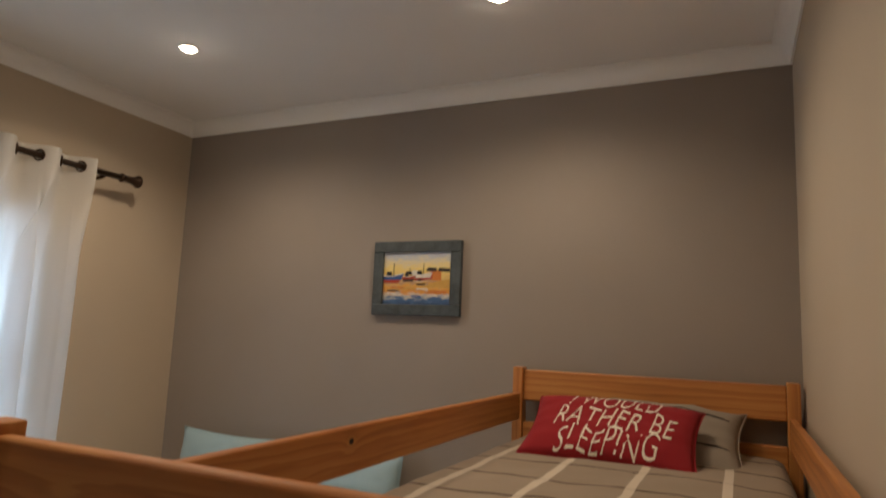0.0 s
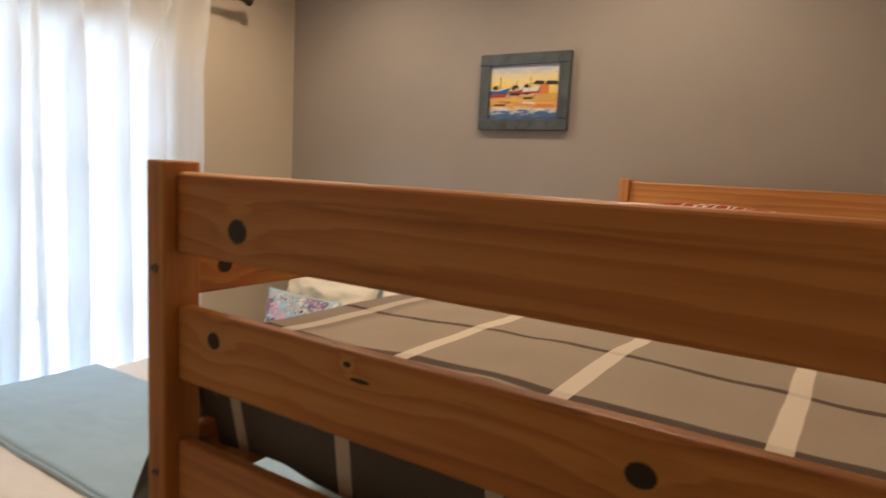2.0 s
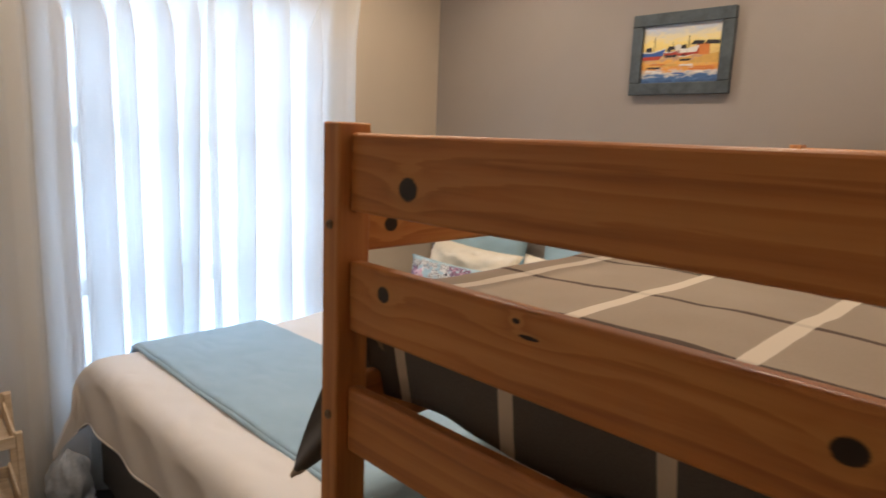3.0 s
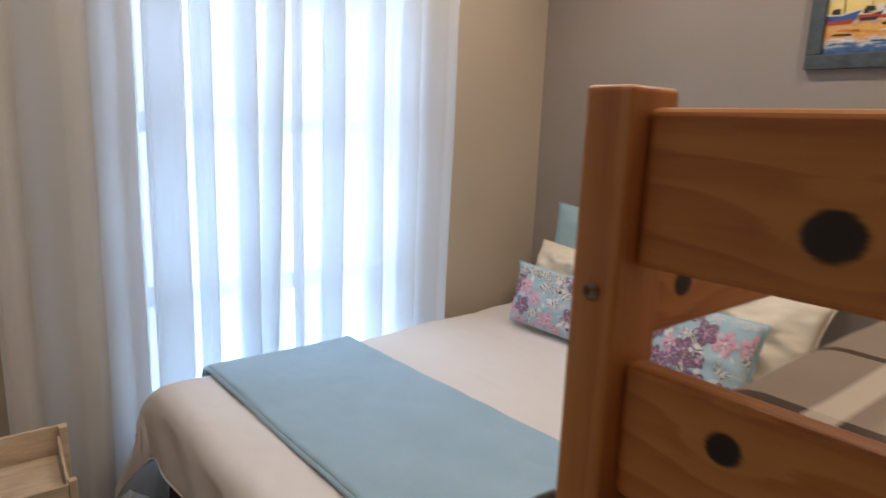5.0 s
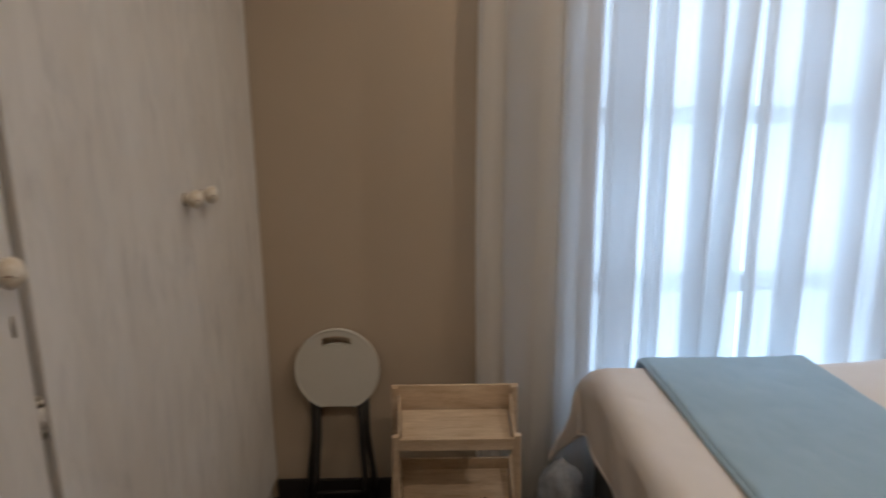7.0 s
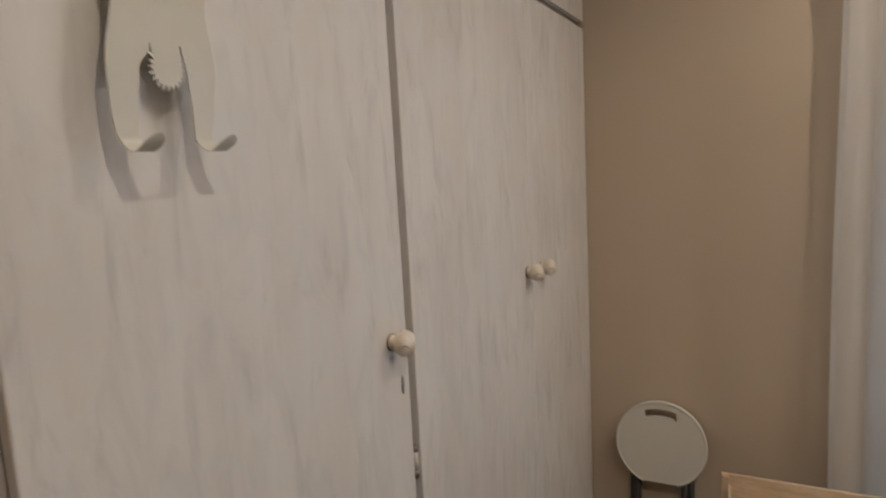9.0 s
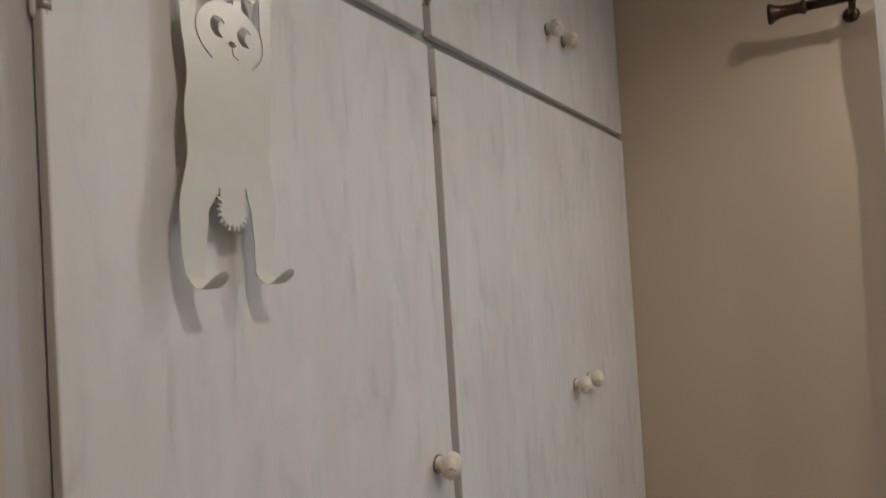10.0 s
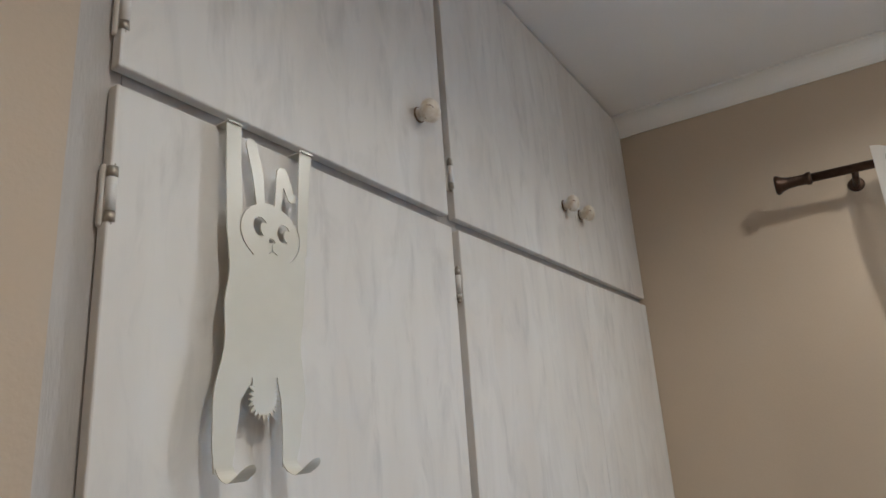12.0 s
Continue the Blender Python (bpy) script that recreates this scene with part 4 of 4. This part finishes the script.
def draped(x0, x1, y0, y1, zt, r, hangs, nu, nv, wave, top=0.006, seed=0.0, ry=None):
    """A cloth laid over a bed; hangs are the drops at the -x, +x, -y and +y edges."""
    hx0, hx1, hy0, hy1 = hangs
    ry = ry or r

    def roll(s, r):
        if s <= -r:
            return 0.0, 0.0
        a = (s + r) / r
        if a < math.pi / 2:
            return r * math.sin(a) - (s + r), r * (1 - math.cos(a))
        return r - (s + r), r + (s + r - r * math.pi / 2)

    def f(u, v):
        x, y = x0 - hx0 + u * (x1 - x0 + hx0 + hx1), y0 - hy0 + v * (y1 - y0 + hy0 + hy1)
        sx, sy = (-1 if x < (x0 + x1) / 2 else 1), (-1 if y < (y0 + y1) / 2 else 1)
        ax, dx = roll(max(x0 - x, x - x1), r)
        ay, dy = roll(max(y0 - y, y - y1), ry)
        drop = max(dx, dy) + 0.55 * min(dx, dy)
        flare = 0.42 * min(dx, dy)
        ripple = wave * math.sin(17 * x + 13 * y + seed) * min(1.0, drop / 0.15)
        n = top * noise.noise((x * 3 + seed, y * 3, 0)) + top * 0.4 * noise.noise((x * 9, y * 9 + seed, 1)) - 0.0060 * max(0.0, 0.35 - abs(noise.noise((x * 7 + seed, y * 11, 5)))) * (1 + noise.noise((x * 4, y * 4, 7 + seed)))
        px = x + sx * ax + 0.2 * sx * flare + (sx * ripple if dx > r else 0)
        py = y + sy * ay + sy * flare + (sy * ripple if dy > r else 0)
        return Vector((px, py, zt - drop + n))

    return sheet(nu, nv, f)


cover = link("bed_cover", draped(DX0, DX1, DY0, DY1, DZ, 0.075, (0.24, 0.24, 0.225, 0.05), 150, 180, 0.008, 0.010, 1.0), WHITE, None, "", True)
for v in cover.data.vertices:
    if v.co.x < -2.3:
        v.co.x -= 0.095 * min(1.0, max(0.0, (v.co.y - 1.25) / 1.1)) * min(1.0, (-2.3 - v.co.x) / 0.4)
tagged(cover, "plain off-white bed cover draped over the double bed", "bed cover")
cover.modifiers.new("cloth", "SOLIDIFY").thickness = 0.006
part("hem", tube([cover.data.vertices[i * 181].co for i in range(0, 151, 2)], 0.0045, 6), WHITE, cover, "stitched hem", True)
throw = link("folded_throw", draped(DX0 - 0.008, DX1 + 0.008, 0.862, 1.434, DZ + 0.026, 0.048, (0.15, 0.2, 0.006, 0.006), 140, 90, 0.004, 0.0050, 4.0, 0.013), TEAL, None, "", True)
tagged(throw, "pale blue fleece throw folded across the foot of the bed", "throw blanket")
for v in throw.data.vertices:
    if v.co.y > 1.2:
        v.co.y += 0.045 * max(0.0, v.co.x + 2.7) / 1.3
m = throw.modifiers.new("cloth", "SOLIDIFY")
m.thickness, m.offset = 0.016, -1
part("folded_edge", tube([throw.data.vertices[i * 91].co - Vector((0, 0, 0.006)) for i in range(0, 141, 2)], 0.0085, 8), TEAL, throw, "rounded fold of the fleece", True)

FLORAL_BASE = surface("pale_aqua_print_cotton", (0.36, 0.51, 0.57), (0.48, 0.61, 0.66), 0.85, broad=14, fine=260)
PLUM = surface("plum_print", (0.10, 0.035, 0.08), (0.40, 0.27, 0.37), 0.85, broad=90)
PINK = surface("pink_print", (0.58, 0.26, 0.36), (0.74, 0.58, 0.64), 0.85, broad=90)
PALE = surface("pale_print", (0.66, 0.64, 0.62), (0.78, 0.76, 0.74), 0.85, broad=60)
INK = surface("black_print", (0.02, 0.02, 0.025), (0.04, 0.04, 0.045), 0.85)
LEAF = surface("lilac_print", (0.50, 0.54, 0.58), (0.61, 0.64, 0.67), 0.85, broad=60)


def petal(cx, cz, ang, ln, wd, n=10):
    pts = []
    for k in range(n):
        a = 2 * math.pi * k / n
        x, z = ln / 2 + ln / 2 * math.cos(a), wd / 2 * math.sin(a)
        pts.append((cx + x * math.cos(ang) - z * math.sin(ang), cz + x * math.sin(ang) + z * math.cos(ang)))
    return pts


def joined(name, shapes, material, root, f, w, h, lift):
    bm = bmesh.new()
    for pts in shapes:
        bm.faces.new([bm.verts.new((x, 0, z)) for x, z in pts])
    bmesh.ops.triangulate(bm, faces=bm.faces)
    for k, v in enumerate(bm.verts):
        v.co = wrap(f, w, h, v.co.x, v.co.z, lift + 0.00002 * (k // 10))
    part(name, bm, material, root)


def flowered(root, f, w, h, seed):
    rnd = random.Random(seed)
    for row in range(5):
        for colm in range(7):
            cx = (-0.44 + 0.147 * colm + rnd.uniform(-0.05, 0.05)) * w
            cz = (-0.40 + 0.20 * row + rnd.uniform(-0.06, 0.06)) * h
            turn = rnd.uniform(0, 6)
            k = rnd.choice((0, 1, 2, 2, 3, 4))
            if k == 2:
                wings = [petal(cx, cz, turn + s * (1.5 - a), ln, 0.024) for s in (-1, 1) for a, ln in ((0.55, 0.040), (-0.45, 0.030))]
                joined("butterfly", wings, PALE, root, f, w, h, 0.0026)
                marks = [petal(cx + 0.012 * math.cos(turn + s * (1.5 - a + d)), cz + 0.012 * math.sin(turn + s * (1.5 - a + d)), turn + s * (1.5 - a + d), ln, 0.0026)
                         for s in (-1, 1) for a, ln in ((0.55, 0.026), (-0.45, 0.017)) for d in (-0.25, 0.05, 0.3)]
                joined("wing_vein", marks + [petal(cx - 0.012 * math.cos(turn), cz - 0.012 * math.sin(turn), turn, 0.026, 0.004)], INK, root, f, w, h, 0.0032)
            elif k == 4:
                joined("leaf_spray", [petal(cx, cz, turn + p * 0.7, rnd.uniform(0.026, 0.04), 0.011) for p in range(5)], LEAF, root, f, w, h, 0.0020)
            else:
                mt = (PLUM, PINK, PINK, PLUM)[k]
                ln = rnd.uniform(0.030, 0.056)
                joined("flower", [petal(cx, cz, turn + p * 1.2566, ln, ln * 0.72) for p in range(5)], mt, root, f, w, h, 0.0024)
                joined("petal_vein", [petal(cx, cz, turn + p * 1.2566 + 0.15, ln * 0.6, 0.003) for p in range(5)], PINK if mt is PLUM else PLUM, root, f, w, h, 0.0029)
                joined("flower_heart", [petal(cx - 0.005, cz, 0, 0.010, 0.010)], PINK if mt is PLUM else PALE, root, f, w, h, 0.0033)
    for k in range(14):
        cx, cz = rnd.uniform(-0.44, 0.44) * w, rnd.uniform(-0.40, 0.40) * h
        printed("blossom", petal(cx, cz, rnd.uniform(0, 6), rnd.uniform(0.02, 0.05), 0.022), PALE, root, f, w, h, 0.0018)
    for k in range(16):
        cx, cz = rnd.uniform(-0.44, 0.44) * w, rnd.uniform(-0.40, 0.40) * h
        printed("leaf", petal(cx, cz, rnd.uniform(0, 6), rnd.uniform(0.02, 0.04), 0.012), LEAF, root, f, w, h, 0.0016)


BLUE_L = "pale aqua continental pillow propped against the taupe wall"
cushion("aqua_pillow", 0.60, 0.53, 0.13, 11.0, AQUA, pose(-2.345, 2.590, 0.893, -9, 1.0, 0), BLUE_L, "bed pillows", 0.05, 0.007)
cushion("aqua_pillow", 0.60, 0.53, 0.13, 12.0, AQUA, pose(-1.645, 2.590, 0.888, -9, -1.0, 0), BLUE_L, "bed pillows", 0.05, 0.007)
CREAM_L = "cream cotton pillow with creased edges leaning on the aqua pillow"
cushion("cream_pillow", 0.675, 0.355, 0.15, 21.0, CREAM, pose(-2.287, 2.405, 0.818, -19, 0.5, -5), CREAM_L, "bed pillows", 0.08, 0.020)
cushion("cream_pillow", 0.680, 0.365, 0.15, 22.0, CREAM, pose(-1.622, 2.400, 0.818, -24, 1.0, 0), CREAM_L, "bed pillows", 0.08, 0.020)
FL_L = "pale blue cushion with flower and butterfly print against cream pillow"
c1, f1 = cushion("floral_cushion", 0.457, 0.272, 0.11, 31.0, FLORAL_BASE, pose(-2.256, 2.198, 0.790, -12, 2.6, 6), FL_L, "floral cushions", 0.06)
flowered(c1, f1, 0.457, 0.272, 5)
c2, f2 = cushion("floral_cushion", 0.455, 0.285, 0.11, 32.0, FLORAL_BASE, pose(-1.616, 2.197, 0.792, -17, 1.0, -3), FL_L, "floral cushions", 0.06)
flowered(c2, f2, 0.455, 0.285, 9)


# ---- trolley and folded stool ----
def trolley():
    t = thing("wooden_trolley", (-2.53, 0.195, 0), "small limed pale wood shelf trolley with two trays by the curtain", "trolley")
    xb, xf, ya, yb = -0.135, 0.135, -0.222, 0.222
    for y in (ya, yb):
        s = -1 if y < 0 else 1
        for x, hgt in ((xb + 0.011, 0.577), (xf - 0.0115, 0.526)):
            bm = block(-0.011, 0.011, -0.011, 0.011, 0, hgt, 0.002)
            for v in bm.verts:
                v.co.y += y - s * 0.012 + s * 0.012 * (1 - v.co.z / hgt)
                v.co.x += x
            part("leg", bm, CRATE, t)
    for z, back in ((0.478, 0.098), (0.245, 0.045)):
        w = 0.197 + 0.010 * (0.5 - z)
        part("tray_floor", block(xb + 0.012, xf - 0.012, -w + 0.008, w - 0.008, z + 0.002, z + 0.012, 0.001), CRATE, t)
        part("front_lip", block(xf - 0.0115, xf - 0.0005, -w - 0.0005, w + 0.0005, z, z + 0.040, 0.002), CRATE, t)
        part("back_board", block(xb - 0.0125, xb - 0.0005, -w - 0.026, w + 0.026, z, z + back, 0.002), CRATE, t)
        for s in (-1, 1):
            bm = block(xb + 0.012, xf - 0.012, s * w - 0.004, s * w + 0.004, z, z + 0.07, 0.001)
            for v in bm.verts:
                if v.co.z > z + 0.04:
                    v.co.z += 0.02 * (xf - v.co.x) / (xf - xb) - 0.02
            part("side_board", bm, CRATE, t)
    for s in (-1, 1):
        part("cleat", block(xb + 0.012, xf - 0.012, s * 0.224 - 0.005, s * 0.224 + 0.005, 0.040, 0.062, 0.001), CRATE, t)
    part("bottom_shelf", block(xb + 0.012, xf - 0.012, -0.218, 0.218, 0.063, 0.075, 0.001), CRATE, t)
    bm = bmesh.new()
    knot = bmesh.ops.create_circle(bm, cap_ends=True, segments=14, radius=0.008)
    bmesh.ops.translate(bm, verts=bm.verts, vec=(0.06, 0.10, 0.2578))
    part("knot_hole", bm, BLACK, t)
    for ob in t.children:
        for v in ob.data.vertices:
            v.co.y *= 1.0 - 0.09 * (v.co.x - xb) / (xf - xb)


trolley()


def stool():
    s = thing("folding_stool", pose(-2.78, -0.243, 0, 0, 0, 90), "folded stool with off-white round seat and black legs against wall", "stool")

    def sdf(u, v):
        disc = max(math.hypot(u, v - 0.580) - 0.158, 0.437 - v)
        slot = max(abs(v - 0.698 + 3.5 * u * u) - 0.015, abs(u) - 0.055)
        return max(disc, -slot)

    bm = cutout(sdf, -0.17, 0.17, 0.42, 0.76, 0.005, 0.024)
    bmesh.ops.translate(bm, verts=bm.verts, vec=(0, -0.012, 0))
    lean = Matrix.Translation((0, 0.02, -0.012)) @ Matrix.Rotation(radians(-4), 4, "X")
    seat = part("seat", bm, SEAT, s, "off-white round seat with a grip slot")
    seat.matrix_basis = lean
    rim = [(0.1565 * math.sin(a), -0.0095, 0.580 + 0.1565 * math.cos(a)) for a in [radians(-158 + 316 * k / 40) for k in range(41)]]
    ring = part("seat_rim", tube(rim, 0.005, 8), SEAT, s, "", True)
    ring.matrix_basis = lean
    for sd in (-1, 1):
        for dy, sp in ((-0.022, 0.0), (0.020, 0.018)):
            pts = [(sd * (0.082 + sp), 0.079 + dy * 0.3, 0.47), (sd * (0.084 + sp), 0.062 + dy * 0.5, 0.30), (sd * (0.094 + sp * 1.6), 0.042 + dy * 0.7, 0.14), (sd * (0.106 + sp * 1.6), 0.026 + dy, 0.012)]
            part("leg", tube(pts, 0.013, 10), BLACK, s, "black tube leg", True)
    for z, y, w in ((0.075, 0.012, 0.100), (0.045, 0.048, 0.126)):
        part("stretcher", tube([(-w, y, z), (w, y, z)], 0.009, 10), BLACK, s, "", True)


stool()


# ---- loose things at the foot of the bed ----
def crumpled():
    def f(u, v):
        a = 2 * math.pi * u
        z = 0.02 + 0.33 * v
        r = 0.085 * (1 - 0.45 * v ** 2) * (1 + 0.35 * noise.noise((math.cos(a) * 2.2, math.sin(a) * 2.2, v * 4)) + 0.2 * noise.noise((math.cos(a) * 6, math.sin(a) * 6, v * 9)))
        r *= max(0.02, min(1.0, (1 - v) * 6))
        return Vector((r * math.cos(a) * 0.8, r * math.sin(a), z))

    bm = sheet(60, 30, f)
    bmesh.ops.remove_doubles(bm, verts=bm.verts, dist=0.0005)
    ob = link("crumpled_cloth", bm, CLOTH, None, "", True)
    ob.location = (-2.60, 0.570, -0.02)
    tagged(ob, "crumpled bluish white cloth bunched at the bed's foot", "cloth")
    bm = block(-0.11, 0.11, -0.045, 0.045, 0, 0.07, 0.025, 4)
    for v in bm.verts:
        if v.co.x > 0 and v.co.z > 0.03:
            v.co.z *= 0.65
    sh = link("dark_slipper", bm, BLACK, None, "", True)
    sh.matrix_world = pose(-2.36, 0.535, 0, 0, 0, 20)
    tagged(sh, "small dark slipper on the floor beside the bed", "slipper")


crumpled()
